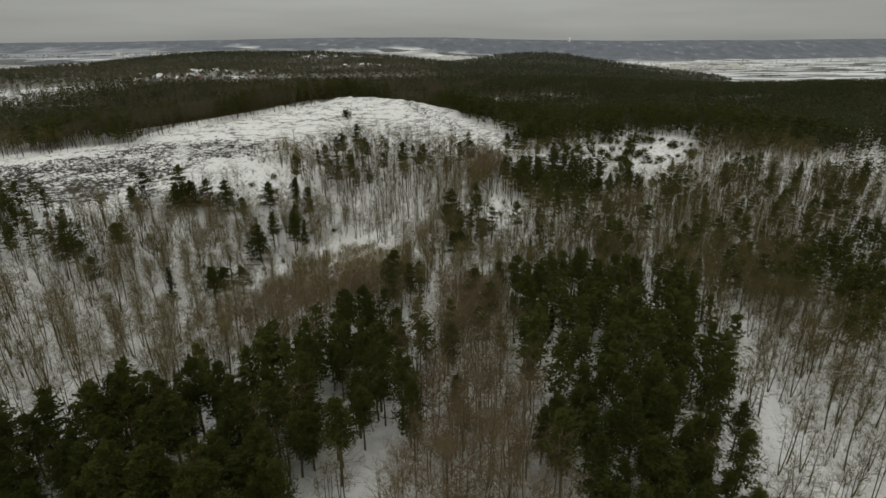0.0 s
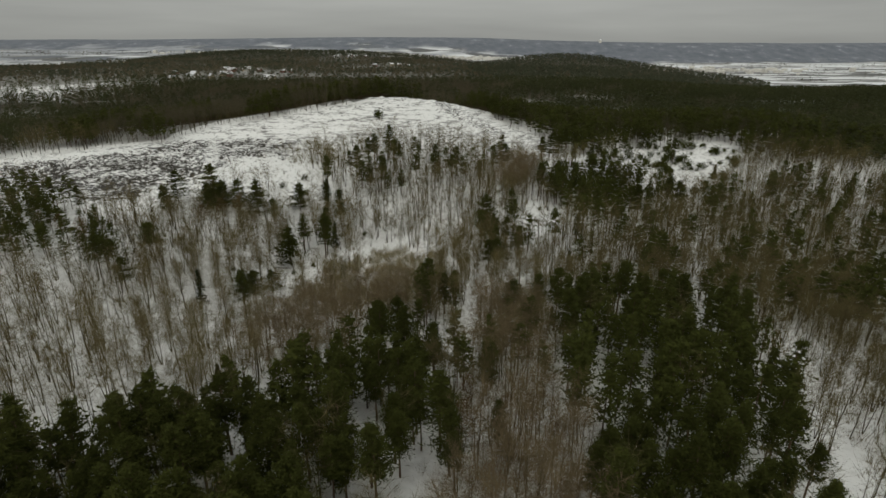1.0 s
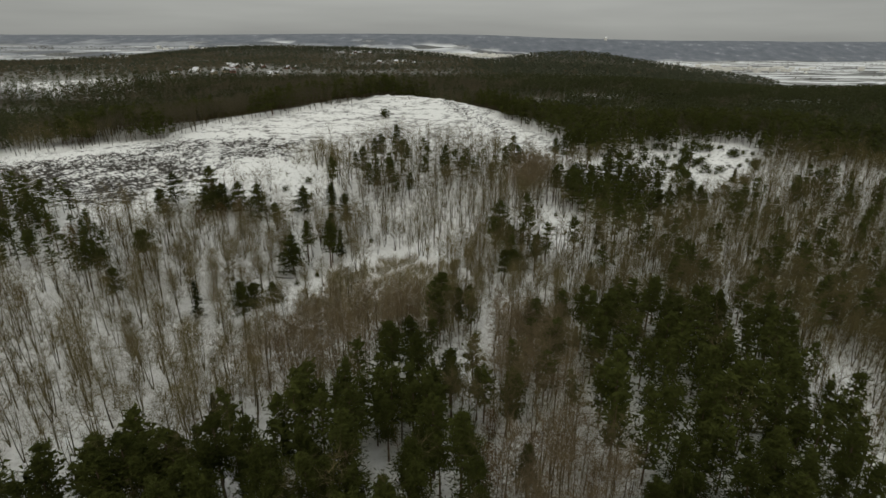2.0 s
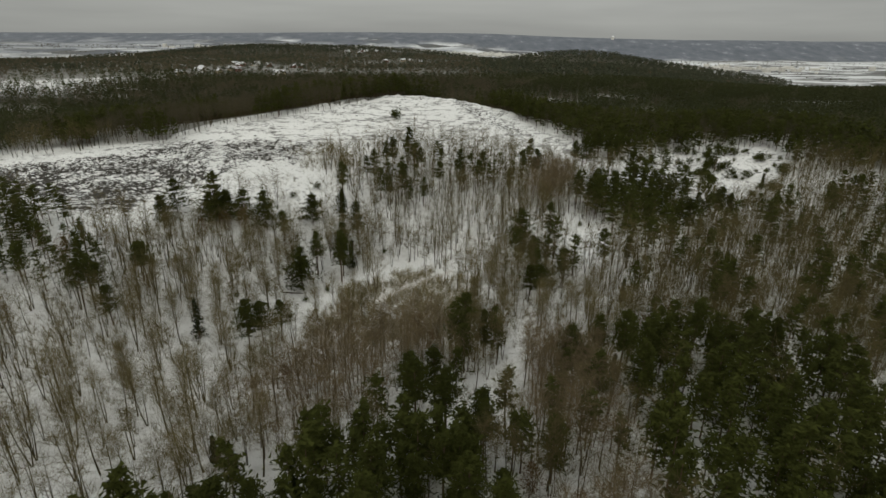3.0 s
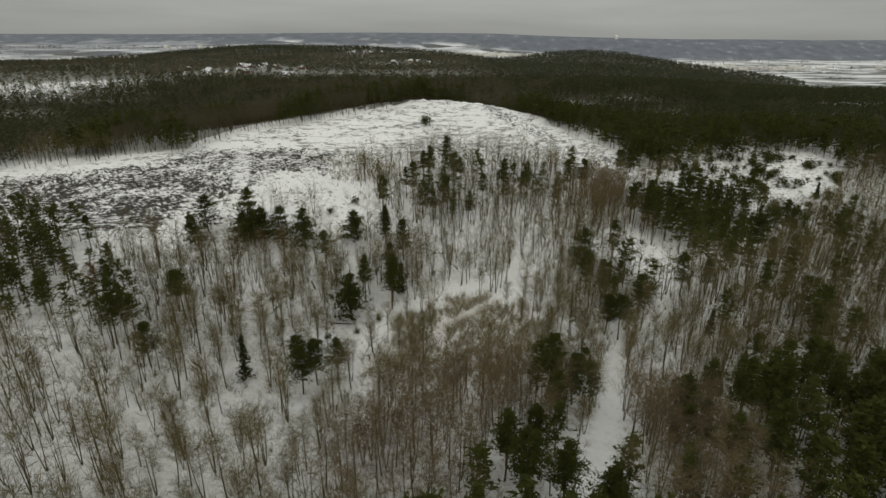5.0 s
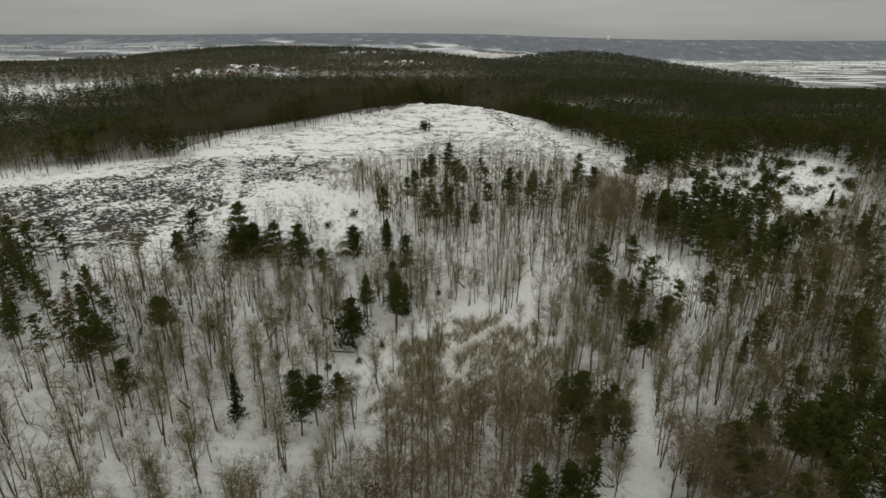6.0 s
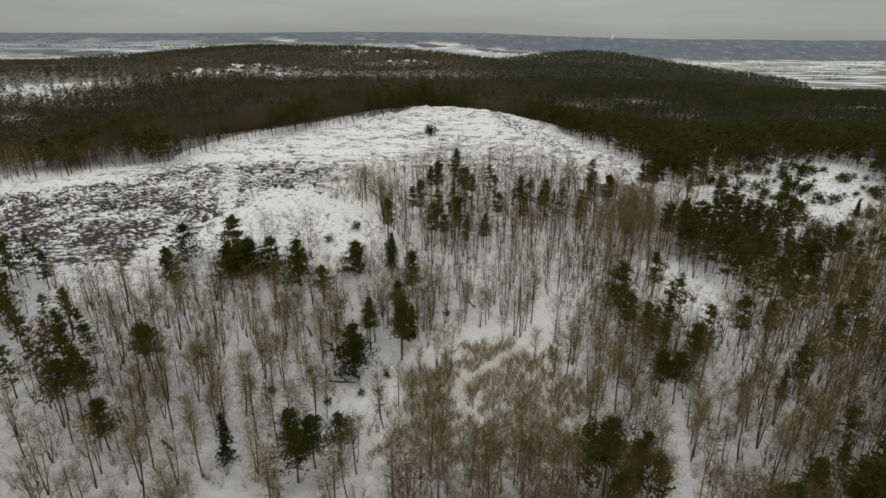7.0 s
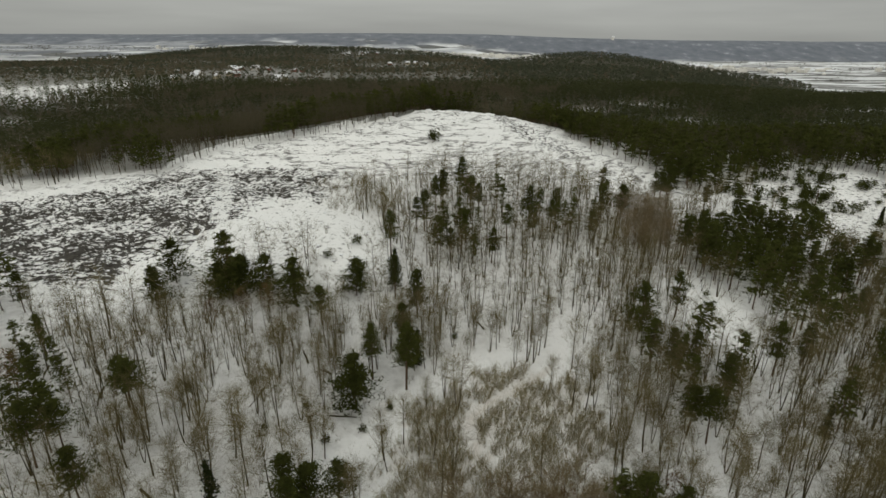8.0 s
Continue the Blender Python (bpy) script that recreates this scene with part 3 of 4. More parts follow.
SADDLE = [(98, 284), (106, 316), (140, 350), (168, 330), (168, 300), (140, 266)]
YOUNG_GROWTH = [(-78, 330), (-44, 323), (-37, 288), (-63, 280), (-70, 300)]


def in_blocks(p):
    """The chance of a pine at each place."""
    p = p + np.stack([5 * waves(p[:, 0], p[:, 1], 20, 74), 5 * waves(p[:, 0], p[:, 1], 17, 75)], 1)
    chance = np.zeros(len(p))
    for poly, c in PINE_BLOCKS:
        chance = np.maximum(chance, np.where(inside(p[:, 0], p[:, 1], poly), c, 0))
    return chance


def kept_open(p):
    x, y = p[:, 0], p[:, 1]
    wx, wy = x + 4 * waves(x, y, 15, 85), y + 4 * waves(x, y, 13, 86)
    shut = inside(x, y, BARE_HILL) | inside(x, y, STONY_SLOPE) | inside(wx, wy, GLADE) | inside(wx, wy, SNOW_STRIP) | inside(x, y, HOLLOW)
    return shut | (along(x, y, TRACK) < 2.4) | (along(x, y, FOREST_GAP) < 2.2) | (along(x, y, SNOW_LANE) < 2.6 + 1.5 * waves(x, y, 12, 94)) | (along(x, y, FOOTPATH) < 2.6)


rng = np.random.RandomState(21)

def pine_prototype(seed, height, low=0.4, wide=1.0, young=False):
    label = "young full-crowned pine standing in snow" if young else "tall dark green Scots pine standing in snow"
    ob = tagged(new("pine_tree"), label, "pine tree", "pines in the snowy wood")
    trunk, wood, crown = pine_arrays(seed, height, 11, 6, 15, 0.16, 2.15, 0.95, True, 0.65) if young else pine_arrays(seed, height, low=low, wide=wide)
    part("trunk", joined([trunk, wood]), PINE_BARK, ob, "reddish brown bark")
    part("crown", crown, NEEDLES, ob, "dark green needle clumps")
    return ob


# pines
spots = jittered(-240, 300, 8, 470, 4.35, 31)
spots = spots[(rng.uniform(size=len(spots)) < in_blocks(spots)) & ~kept_open(spots)]
YOUNG_PINES = np.array([(-106, 211), (-105, 222), (-90, 216), (-86, 215), (-83, 218), (-88, 220), (-76, 217), (-67, 214), (-50, 221), (-46, 177), (98, 330), (34, 203)], float)
LONE_PINES = np.array([(-38, 222), (-96, 170), (-34, 190), (69, 183), (136, 247), (81, 305), (98, 296), (176, 330), (84, 317), (88, 313), (93, 322), (104, 336), (112, 341), (120, 346), (58, 318), (-138, 203), (-115, 171), (32, 190), (35, 185), (40, 183), (59, 179), (82, 202), (111, 224), (112, 216), (142, 250), (68, 250), (85, 271), (104, 281), (114, 273), (127, 266), (128, 253), (46, 207)], float)
SLOPE_PINES = np.array([(-40, 242), (-31, 265), (-28, 268), (-23, 287), (-20, 290), (-12, 298), (-9, 294), (-5, 285), (4, 264), (15, 277), (27, 281), (24, 276), (39, 271), (55, 282), (-19, 245), (-4, 248), (-31, 215), (-35, 201), (-34, 186), (-43, 189)], float)
LOW_PINES = np.array([(7, 133), (15, 135), (12, 131), (6, 123), (-2, 107), (-8, 105), (7, 90), (31, 116), (40, 122), (44, 117), (58, 124), (66, 125), (78, 122), (33, 100), (44, 104), (0, 93), (-6, 95), (-22, 71), (-13, 71), (7, 86), (9, 73), (19, 81), (19, 62), (34, 112), (51, 117), (71, 117), (82, 118), (93, 114), (95, 104), (75, 60), (63, 83), (69, 71)], float)
plant_things([pine_prototype(90 + k, h, young=True) for k, h in enumerate((14, 15.5, 12.5))], YOUNG_PINES, rng.uniform(0.95, 1.25, len(YOUNG_PINES)), 40)
WIDE_PINES = np.array([(-59, 208), (-93, 167), (-102, 156), (-94, 146), (-105, 152), (-47, 148), (-52, 147), (-58, 151), (-55, 143), (43, 172), (33, 160), (30, 163)], float)
plant_things([pine_prototype(94 + k, h, lo, w) for k, (h, lo, w) in enumerate(((14, 0.5, 1.45), (13, 0.42, 1.55), (15, 0.46, 1.35)))], WIDE_PINES, rng.uniform(0.9, 1.15, len(WIDE_PINES)), 39)
placed = np.concatenate([LONE_PINES, SLOPE_PINES, LOW_PINES])
spots = spots[np.hypot(spots[:, None, 0] - placed[:, 0], spots[:, None, 1] - placed[:, 1]).min(1) > 3.2]
spots = np.concatenate([placed, spots])
size = rng.uniform(0.74, 1.15, len(spots))
size[:len(placed)] *= 1.06
size[spots[:, 0] < -100] *= 0.85
near_first = np.argsort(np.where(np.arange(len(spots)) < len(placed), 0, spots[:, 1] + 0.3 * np.abs(spots[:, 0])))
own, rest = near_first[:290], near_first[290:]


plant_things([pine_prototype(100 + k, h, lo, w) for k, (h, lo, w) in enumerate(((17, 0.42, 1.0), (16, 0.36, 1.1), (18, 0.5, 0.95), (15, 0.32, 1.2), (17, 0.52, 1.05), (14, 0.3, 1.1), (18, 0.45, 0.9), (16, 0.38, 0.95)))], spots[own], size[own], 41)
variants = [pine_arrays(140 + k, 16, 8, 4, 5, 0.34, 1.15, 1.22, k > 5, 0.7) for k in range(8)]
stuff("pine_trunks", [tube([(0, 0, -0.3), (0, 0, 14)], [0.2, 0.06], 4) for k in variants], spots[rest], size[rest], PINE_BARK, "brown pine trunks deeper in the wood", "pine trunks", 51)
stuff("pine_crowns", [c for t, w, c in variants], spots[rest], size[rest], NEEDLES, "dark green pine crowns deeper in the wood", "pine crowns", 51)


# spruces
def spruce_prototype(seed, height):
    ob = tagged(new("spruce_tree"), "narrow dark spruce with boughs to the ground", "spruce tree", "spruces in the wood")
    trunk, crown = spruce_arrays(seed, height)
    part("trunk", trunk, PINE_BARK, ob)
    part("crown", crown, SPRUCE, ob, "dark drooping boughs")
    return ob


SPRUCES = np.array([(37, 126), (-45, 89), (-71, 148), (-40, 84), (30, 116), (-64, 60), (52, 104), (-26, 74), (60, 160), (-38, 226), (-31, 196), (150, 262), (194, 308), (44, 120)], float)
plant_things([spruce_prototype(200 + k, h) for k, h in enumerate((15, 12, 9))], SPRUCES, rng.uniform(0.75, 1.1, len(SPRUCES)), 42)

# leafless trees
spots = jittered(-235, 290, -70, 330, 4.3, 32)
chance = np.where(in_blocks(spots) > 0.45, 0.16, np.where(in_blocks(spots) > 0.28, 0.3, np.where(in_blocks(spots) > 0.15, 0.65, 0.9)))
chance = np.where(inside(spots[:, 0], spots[:, 1], SCRUB), 0.07, chance)
chance = np.where(inside(spots[:, 0], spots[:, 1], THIN_WOOD), 0.55, chance)
chance = np.where((spots[:, 0] > 60) & (chance > 0.5), 1.0, chance) * np.where(spots[:, 1] < 6, 0.5, 1.0)
chance *= np.where((spots[:, 0] < 0.95 * (spots[:, 1] + 40) + 40) & (spots[:, 0] > -0.83 * (spots[:, 1] + 40) - 35), 1.0, 0.35)
chance *= np.where((spots[:, 1] < 112) & (spots[:, 0] > -40), 0.62, 1.0)
chance *= 1 - 0.7 * bell(spots[:, 0], spots[:, 1], -43, 155, 9, 8)
chance *= 1 - 0.45 * bell(spots[:, 0], spots[:, 1], -50, 142, 14, 12)
chance *= np.clip(0.95 + 0.4 * waves(spots[:, 0], spots[:, 1], 26, 71), 0.45, 1.0)
chance = np.where(inside(spots[:, 0], spots[:, 1], SADDLE), 0.08, chance)
chance = np.where((spots[:, 1] > 196) & (spots[:, 0] < -20) & (spots[:, 0] > -60), 0.6, chance)
chance *= np.where((spots[:, 1] > 203) & (spots[:, 0] < -46) & (spots[:, 0] > -125), 0.4, 1.0)
chance *= np.where(np.hypot(spots[:, None, 0] - YOUNG_PINES[:, 0], spots[:, None, 1] + 4 - YOUNG_PINES[:, 1]).min(1) < 6, 0.15, 1.0)
chance *= np.where(inside(spots[:, 0], spots[:, 1], SLOPE_WOOD), 1.1, np.where((spots[:, 0] > 60) & (spots[:, 1] < 140), 1.0, np.where((spots[:, 0] < -42) & (spots[:, 0] > -80) & (spots[:, 1] < 150), 0.68, 0.84)))
chance *= np.where((along(spots[:, 0], spots[:, 1], [(-112, 186), (-84, 198), (-50, 200)]) < 13), 1.6, 1.0)
spots = spots[(rng.uniform(size=len(spots)) < chance) & ~kept_open(spots)]
size = rng.uniform(0.75, 1.2, len(spots))
red = np.zeros(len(spots), bool)
for poly in RED_WOODS:
    red |= inside(spots[:, 0], spots[:, 1], poly)
spots, size = spots[~red], size[~red]
order = np.argsort(np.hypot(spots[:, 0] + 20, spots[:, 1] - 140))
own = np.zeros(len(spots), bool)
own[order[:290]] = True


def bare_prototype(seed, height):
    ob = tagged(new("bare_tree"), "slender leafless grey-barked tree in snow", "bare tree", "leafless trees of the wood")
    trunk, crown = bare_tree_arrays(seed, height)
    part("trunk", trunk, GREY_BARK, ob)
    part("crown", crown, GREY_TWIG, ob, "fine leafless twigs")
    return ob


plant_things([bare_prototype(300 + k, h) for k, h in enumerate((15, 14, 16, 13, 15, 12, 14))], spots[own], size[own], 43)
thin = [far_bare_arrays(330 + k, 15) for k in range(9)]
east = inside(spots[:, 0], spots[:, 1], EAST_WOOD)
m = ~own & ~east
stuff("bare_stems", [s for s, t in thin], spots[m], size[m], GREY_BARK, "dark slender stems of leafless trees in snow", "bare trees", 52)
stuff("bare_twigs", [t for s, t in thin], spots[m], size[m], GREY_TWIG, "fine grey-brown twigs of leafless trees", "bare trees", 52)
thin = [far_bare_arrays(350 + k, 14, 1.75, 2.1) for k in range(6)]
m = ~own & east
stuff("crowded_stems", [s for s, t in thin], spots[m], size[m], GREY_BARK, "dark stems of crowded leafless trees", "bare trees", 49)
stuff("crowded_twigs", [t for s, t in thin], spots[m], size[m], GREY_TWIG, "dense grey-brown twigs of crowded leafless trees", "bare trees", 49)
thin = [far_bare_arrays(345 + k, 15, 1.75, 1.7) for k in range(6)]
spots = jittered(-60, 115, 20, 300, 3.5, 45)
red = np.zeros(len(spots), bool)
for poly in RED_WOODS:
    red |= inside(spots[:, 0], spots[:, 1], poly)
red &= ~kept_open(spots) & (in_blocks(spots) < 0.5) & (waves(spots[:, 0], spots[:, 1], 8, 86) > np.where(spots[:, 0] < 8, -0.4, -2))
size = rng.uniform(0.75, 1.15, len(spots))
stuff("red_brown_stems", [s for s, t in thin], spots[red], size[red], GREY_BARK, "slender stems of red-brown leafless trees", "bare trees", 53)
stuff("red_brown_twigs", [t for s, t in thin], spots[red], size[red], BROWN_TWIG, "dense reddish brown leafless twigs", "bare trees", 53)

# trees that have kept their withered leaves
def withered_prototype(seed, height, wide):
    ob = tagged(new("withered_tree"), "brown tree that has kept its withered leaves", "brown tree", "brown-leaved trees of the wood")
    r = np.random.RandomState(seed)
    lines, stems = stems_of(height, r, 5, 6)
    n = 520
    u, a = r.uniform(0, 1, n), r.uniform(0, 6.28, n)
    rad = wide * np.sin(np.pi * (0.12 + 0.84 * u)) ** 0.6 * np.sqrt(r.uniform(0.03, 1, n))
    c = np.stack([rad * np.cos(a), rad * np.sin(a), height * (0.3 + 0.68 * u)], 1)
    part("trunk", stems, GREY_BARK, ob)
    part("crown", joined([tufts(c, 0.42, r, 0.8, 0.8), twigs_of(lines, height, r, 16, 40, 1.4, 0.06)]), WITHERED, ob, "withered brown leaves")
    return ob


BROWN_TREES = np.array([(-115, 136), (-80, 205), (-88, 203), (-29, 118), (-36, 112), (24, 115), (28, 121), (60, 268), (64, 275), (56, 258), (-130, 176), (16, 140), (-6, 138), (-2, 130), (-74, 207), (-118, 168), (70, 150), (96, 160), (12, 62), (20, 56), (26, 66), (16, 50), (30, 60), (22, 72), (14, 76), (28, 46), (60, 142), (84, 150)], float)
plant_things([withered_prototype(470 + k, h, w) for k, (h, w) in enumerate(((11, 2.6), (13, 2.4), (9, 2.8)))], BROWN_TREES, rng.uniform(0.7, 1.15, len(BROWN_TREES)), 46)


# fallen trunks and stumps on the snow
def log_prototype(seed, length):
    ob = tagged(new("fallen_log"), "dark fallen tree trunk lying in snow", "log", "fallen trunks on the forest floor")
    r = np.random.RandomState(seed)
    t = np.linspace(0, 1, 5)
    line = np.stack([length * (t - 0.5), 0.25 * np.sin(t * 4 + seed), 0.22 + 0.05 * np.sin(t * 7)], 1)
    part("trunk", tube(line, 0.26 * (1.1 - 0.7 * t), 6), GREY_BARK, ob)
    for k in range(3):
        p = on_stem(line, r.uniform(0.3, 0.9))
        part("branch_stub", tube([p, p + np.array([0.3, r.uniform(-1.2, 1.2), r.uniform(0.5, 1.2)])], [0.07, 0.02], 4), GREY_BARK, ob)
    return ob


LOGS = np.array([(-50, 174), (-96, 165), (-103, 172), (-56, 190), (-70, 178), (-28, 170), (-85, 150), (-62, 196), (40, 172), (56, 205), (-12, 216), (110, 150), (-118, 178), (-40, 208)], float)
plant_things([log_prototype(480 + k, h) for k, h in enumerate((7, 5, 9))], LOGS, rng.uniform(0.8, 1.2, len(LOGS)), 47)

# undergrowth and young trees
spots = jittered(-62, 42, 126, 210, 1.06, 33)
worn = spots + np.stack([5 * waves(spots[:, 0], spots[:, 1], 16, 76), 5 * waves(spots[:, 0], spots[:, 1], 13, 77)], 1)
spots = spots[inside(worn[:, 0], worn[:, 1], SCRUB) & ~(inside(spots[:, 0], spots[:, 1], GLADE) | (along(spots[:, 0], spots[:, 1], FOOTPATH) < 1.7)) & (waves(spots[:, 0], spots[:, 1], 9, 78) > -0.55)]
stuff("scrub", [bush_arrays(400 + k, 3.2, 13, 0.065) for k in range(7)], spots, rng.uniform(0.4, 1.35, len(spots)), DRY_GRASS, "pale brown scrub and saplings round a path", "scrub", 54)
spots = jittered(-135, 190, 10, 240, 4.7, 48)
x, y = spots[:, 0], spots[:, 1]
dense = ((x > 22) & (y > 108)) | ((x < -90) & (y > 128)) | ((x < -38) & (y > 84) & (waves(x, y, 17, 84) > 0.05)) | ((x > 4) & (x < 40) & (y < 96)) | (x > 90)
spots = spots[dense & ~kept_open(spots) & (in_blocks(spots) < 0.28)]
stuff("young_trees", [bush_arrays(440 + k, 6.0, 13) for k in range(6)], spots, rng.uniform(0.6, 1.25, len(spots)), GREY_TWIG, "leafless young trees crowding the wood", "young trees", 64)
spots = jittered(-50, 20, 80, 156, 3.5, 87)
worn = spots + np.stack([5 * waves(spots[:, 0], spots[:, 1], 16, 88), 5 * waves(spots[:, 0], spots[:, 1], 13, 89)], 1)
spots = spots[inside(worn[:, 0], worn[:, 1], THICKET) & ~kept_open(spots)]
stuff("brown_thicket", [bush_arrays(445 + k, 5.0, 11, 0.06) for k in range(6)], spots, rng.uniform(0.5, 1.3, len(spots)), BROWN_TWIG, "dense reddish brown leafless saplings", "saplings", 90)
spots = jittered(-90, -30, 255, 335, 1.9, 34)
worn = spots + np.stack([7 * waves(spots[:, 0], spots[:, 1], 18, 79), 6 * waves(spots[:, 0], spots[:, 1], 14, 80)], 1)
spots = spots[inside(worn[:, 0], worn[:, 1], YOUNG_GROWTH) & (waves(spots[:, 0], spots[:, 1], 11, 83) > -0.4)]
more = jittered(-120, -40, 222, 265, 3.6, 81)
spots = np.concatenate([spots, more[waves(more[:, 0], more[:, 1], 15, 82) > 0.35]])
stuff("saplings", [bush_arrays(410 + k, 3.8, 11, 0.06) for k in range(4)], spots, rng.uniform(0.5, 1.3, len(spots)), GREY_TWIG, "leafless saplings on a snowy slope", "saplings", 55)
spots = jittered(-220, 250, 10, 320, 5.0, 35)
spots = spots[~kept_open(spots) & ~inside(spots[:, 0], spots[:, 1], SADDLE)]
stuff("undergrowth", [bush_arrays(420 + k, 3.0, 10, 0.06) for k in range(4)], spots, rng.uniform(0.4, 1.2, len(spots)), GREY_TWIG, "low leafless undergrowth in snow", "undergrowth", 56)

# heather, juniper and stones on the open ground
spots = jittered(-330, -60, 200, 345, 1.5, 36)
keep = inside(spots[:, 0], spots[:, 1], HEATH) & (rng.uniform(size=len(spots)) < 0.55 + 0.5 * waves(spots[:, 0] * 0.7, spots[:, 1], 8, 11))
spots = spots[keep]
heather = [tufts(np.random.RandomState(430 + k).normal(size=(9, 3)) * (0.6, 0.35, 0.12) + (0, 0, 0.15), 0.6, np.random.RandomState(440 + k), 0.5) for k in range(5)]
stuff("heather", heather, spots, rng.uniform(0.4, 1.3, len(spots)), HEATHER, "dark heather tufts poking through snow", "heather", 57)
spots = jittered(-330, 230, 200, 480, 4.2, 37)
hill = inside(spots[:, 0], spots[:, 1], BARE_HILL)
stony = inside(spots[:, 0], spots[:, 1], STONY_SLOPE)
keep = (hill & (rng.uniform(size=len(spots)) < np.where(inside(spots[:, 0], spots[:, 1], HEATH), 0.5, 0.22))) | (stony & (rng.uniform(size=len(spots)) < 0.5))
spots = spots[keep]
crag = jittered(10, 80, 370, 450, 2.4, 92)
crag = crag[along(crag[:, 0], crag[:, 1], [(26, 430), (39, 403), (58, 387)]) < 9 + 3 * waves(crag[:, 0], crag[:, 1], 12, 93)]
spots = np.concatenate([spots, crag])
stuff("stones", [boulder_arrays(450 + k) for k in range(6)], spots, rng.uniform(0.25, 1.1, len(spots)) ** 1.5, ROCK, "grey stones half buried in snow", "stones", 58, 0.15)


def juniper_prototype(seed):
    ob = tagged(new("juniper_bush"), "low dark green bush standing in snow", "bush", "low evergreen bushes on open ground")
    r = np.random.RandomState(seed)
    c = r.normal(size=(220, 3)) * (0.85, 0.8, 0.75) + (0, 0, 1.7)
    part("stem", tube([(0, 0, -0.3), (0.1, 0, 1.3)], [0.14, 0.06], 5), PINE_BARK, ob)
    part("foliage", tufts(c, 0.6, r, 0.8), NEEDLES, ob)
    return ob


shoots = np.random.RandomState(38)
centres = np.stack([shoots.uniform(110, 228, 60), shoots.uniform(262, 374, 60)], 1)
spots = (centres[:, None] + shoots.normal(size=(60, 3, 2)) * 5).reshape(-1, 2)
spots = spots[inside(spots[:, 0], spots[:, 1], STONY_SLOPE)]
low = np.array([(-52, 166), (-47, 160), (-44, 170), (-58, 176), (-66, 168), (-38, 178), (-50, 186), (-72, 182), (-30, 205), (-20, 208), (62, 220), (56, 200), (60, 196), (-86, 178)], float)
spots = np.concatenate([np.array([(-21, 364), (-22.5, 365), (-52, 246), (-61, 236), (-49, 232)], float), spots, low])
size = 0.7 + 1.3 * rng.uniform(0, 1, len(spots)) ** 1.8
size[0] = 2.0
size[-len(low):] = rng.uniform(0.35, 0.7, len(low))
plant_things([juniper_prototype(460 + k) for k in range(4)], spots, size, 44)

# the forest behind the hill and the wooded uplands
def in_view(p):
    return np.abs(p[:, 0] + 15) < 0.90 * (p[:, 1] + 40) + np.where(p[:, 0] > 0, 75, 45)


def conifer_share(p):
    x, y = p[:, 0], p[:, 1]
    c = 0.74 + 0.5 * waves(x, y, 110, 61) - 0.75 * bell(x, y, -70, 690, 170, 120) - 0.5 * bell(x, y, -130, 385, 90, 22) + 0.3 * smooth(40, 200, x)
    c = np.where((y > 950) & (x < 0.1 * y), 0.40 + 0.3 * waves(x, y, 300, 62), c)
    return c + 0.5 * smooth(1800, 2000, y)


def thinned(p, seed):
    x, y = p[:, 0], p[:, 1]
    r = np.random.RandomState(seed)
    bare = 0.75 * smooth(640, 680, y) * (1 - smooth(900, 940, y)) * (1 - smooth(-0.60, -0.52, x / y + 0.05 * waves(x, y, 120, 15))) + 0.16 * ((y > 980) & (x < 0.1 * y) & (y < 1800)) + bell(x, y, -580, 860, 110, 70) + 0.35 * (waves(x, y, 90, 63) > 1.0) + gaps(x, y)
    return (brink(x, y) < 150) & (r.uniform(size=len(p)) > np.clip(bare * 1.4, 0, 0.9))


spots = jittered(-850, 950, 150, 900, 5.7, 39)
x, y = spots[:, 0], spots[:, 1]
beyond = (y > 470) | (np.abs(x - 20) > 265)
wobble = np.stack([8 * waves(x, y, 24, 72), 6 + 9 * waves(x, y, 20, 73)], 1) * smooth(-20, 60, x)[:, None]
spots = spots[beyond & in_view(spots) & ~kept_open(spots + wobble) & (in_blocks(spots) == 0) & thinned(spots, 64)]
dark = rng.uniform(size=len(spots)) < conifer_share(spots)
size = rng.uniform(0.82, 1.12, len(spots))
front = jittered(-235, 340, 322, 490, 4.7, 49)
x, y = front[:, 0], front[:, 1]
sway = np.stack([9 * waves(x, y, 24, 72), 2 + 8 * waves(x, y, 20, 73)], 1) * smooth(95, 135, x)[:, None]
front = front[((y > 334) | (x > 225)) & (y < 476) & ~kept_open(front + sway) & (in_blocks(front) == 0) & thinned(front, 67)]
x, y = front[:, 0], front[:, 1]
leafy = rng.uniform(size=len(front)) < np.where(x < 50, conifer_share(front) - 0.22, 0.62 + 0.3 * waves(x, y, 60, 84))
tall = rng.uniform(0.75, 1.15, len(front))
kinds = [pine_arrays(570 + k, 16, 7, 4, 3, 0.3, 1.25, 1.7, k > 4, 0.8) for k in range(7)]
stuff("forest_edge_trunks", [tube([(0, 0, -0.3), (0, 0, 14)], [0.2, 0.06], 4) for k in kinds], front[leafy], tall[leafy], PINE_BARK, "brown trunks at the edge of the forest", "pine trunks", 68)
stuff("forest_edge_crowns", [c for t, w, c in kinds], front[leafy], tall[leafy], NEEDLES, "dark green crowns at the edge of the forest", "pine crowns", 68)
edge = [far_bare_arrays(560 + k, 14, 1.5) for k in range(6)]
stuff("edge_stems", [s for s, t in edge], front[~leafy], tall[~leafy], GREY_BARK, "slender stems at the edge of the forest", "bare trees", 66)
stuff("edge_twigs", [t for s, t in edge], front[~leafy], tall[~leafy], FAR_TWIG, "fine twigs at the edge of the forest", "bare trees", 66)
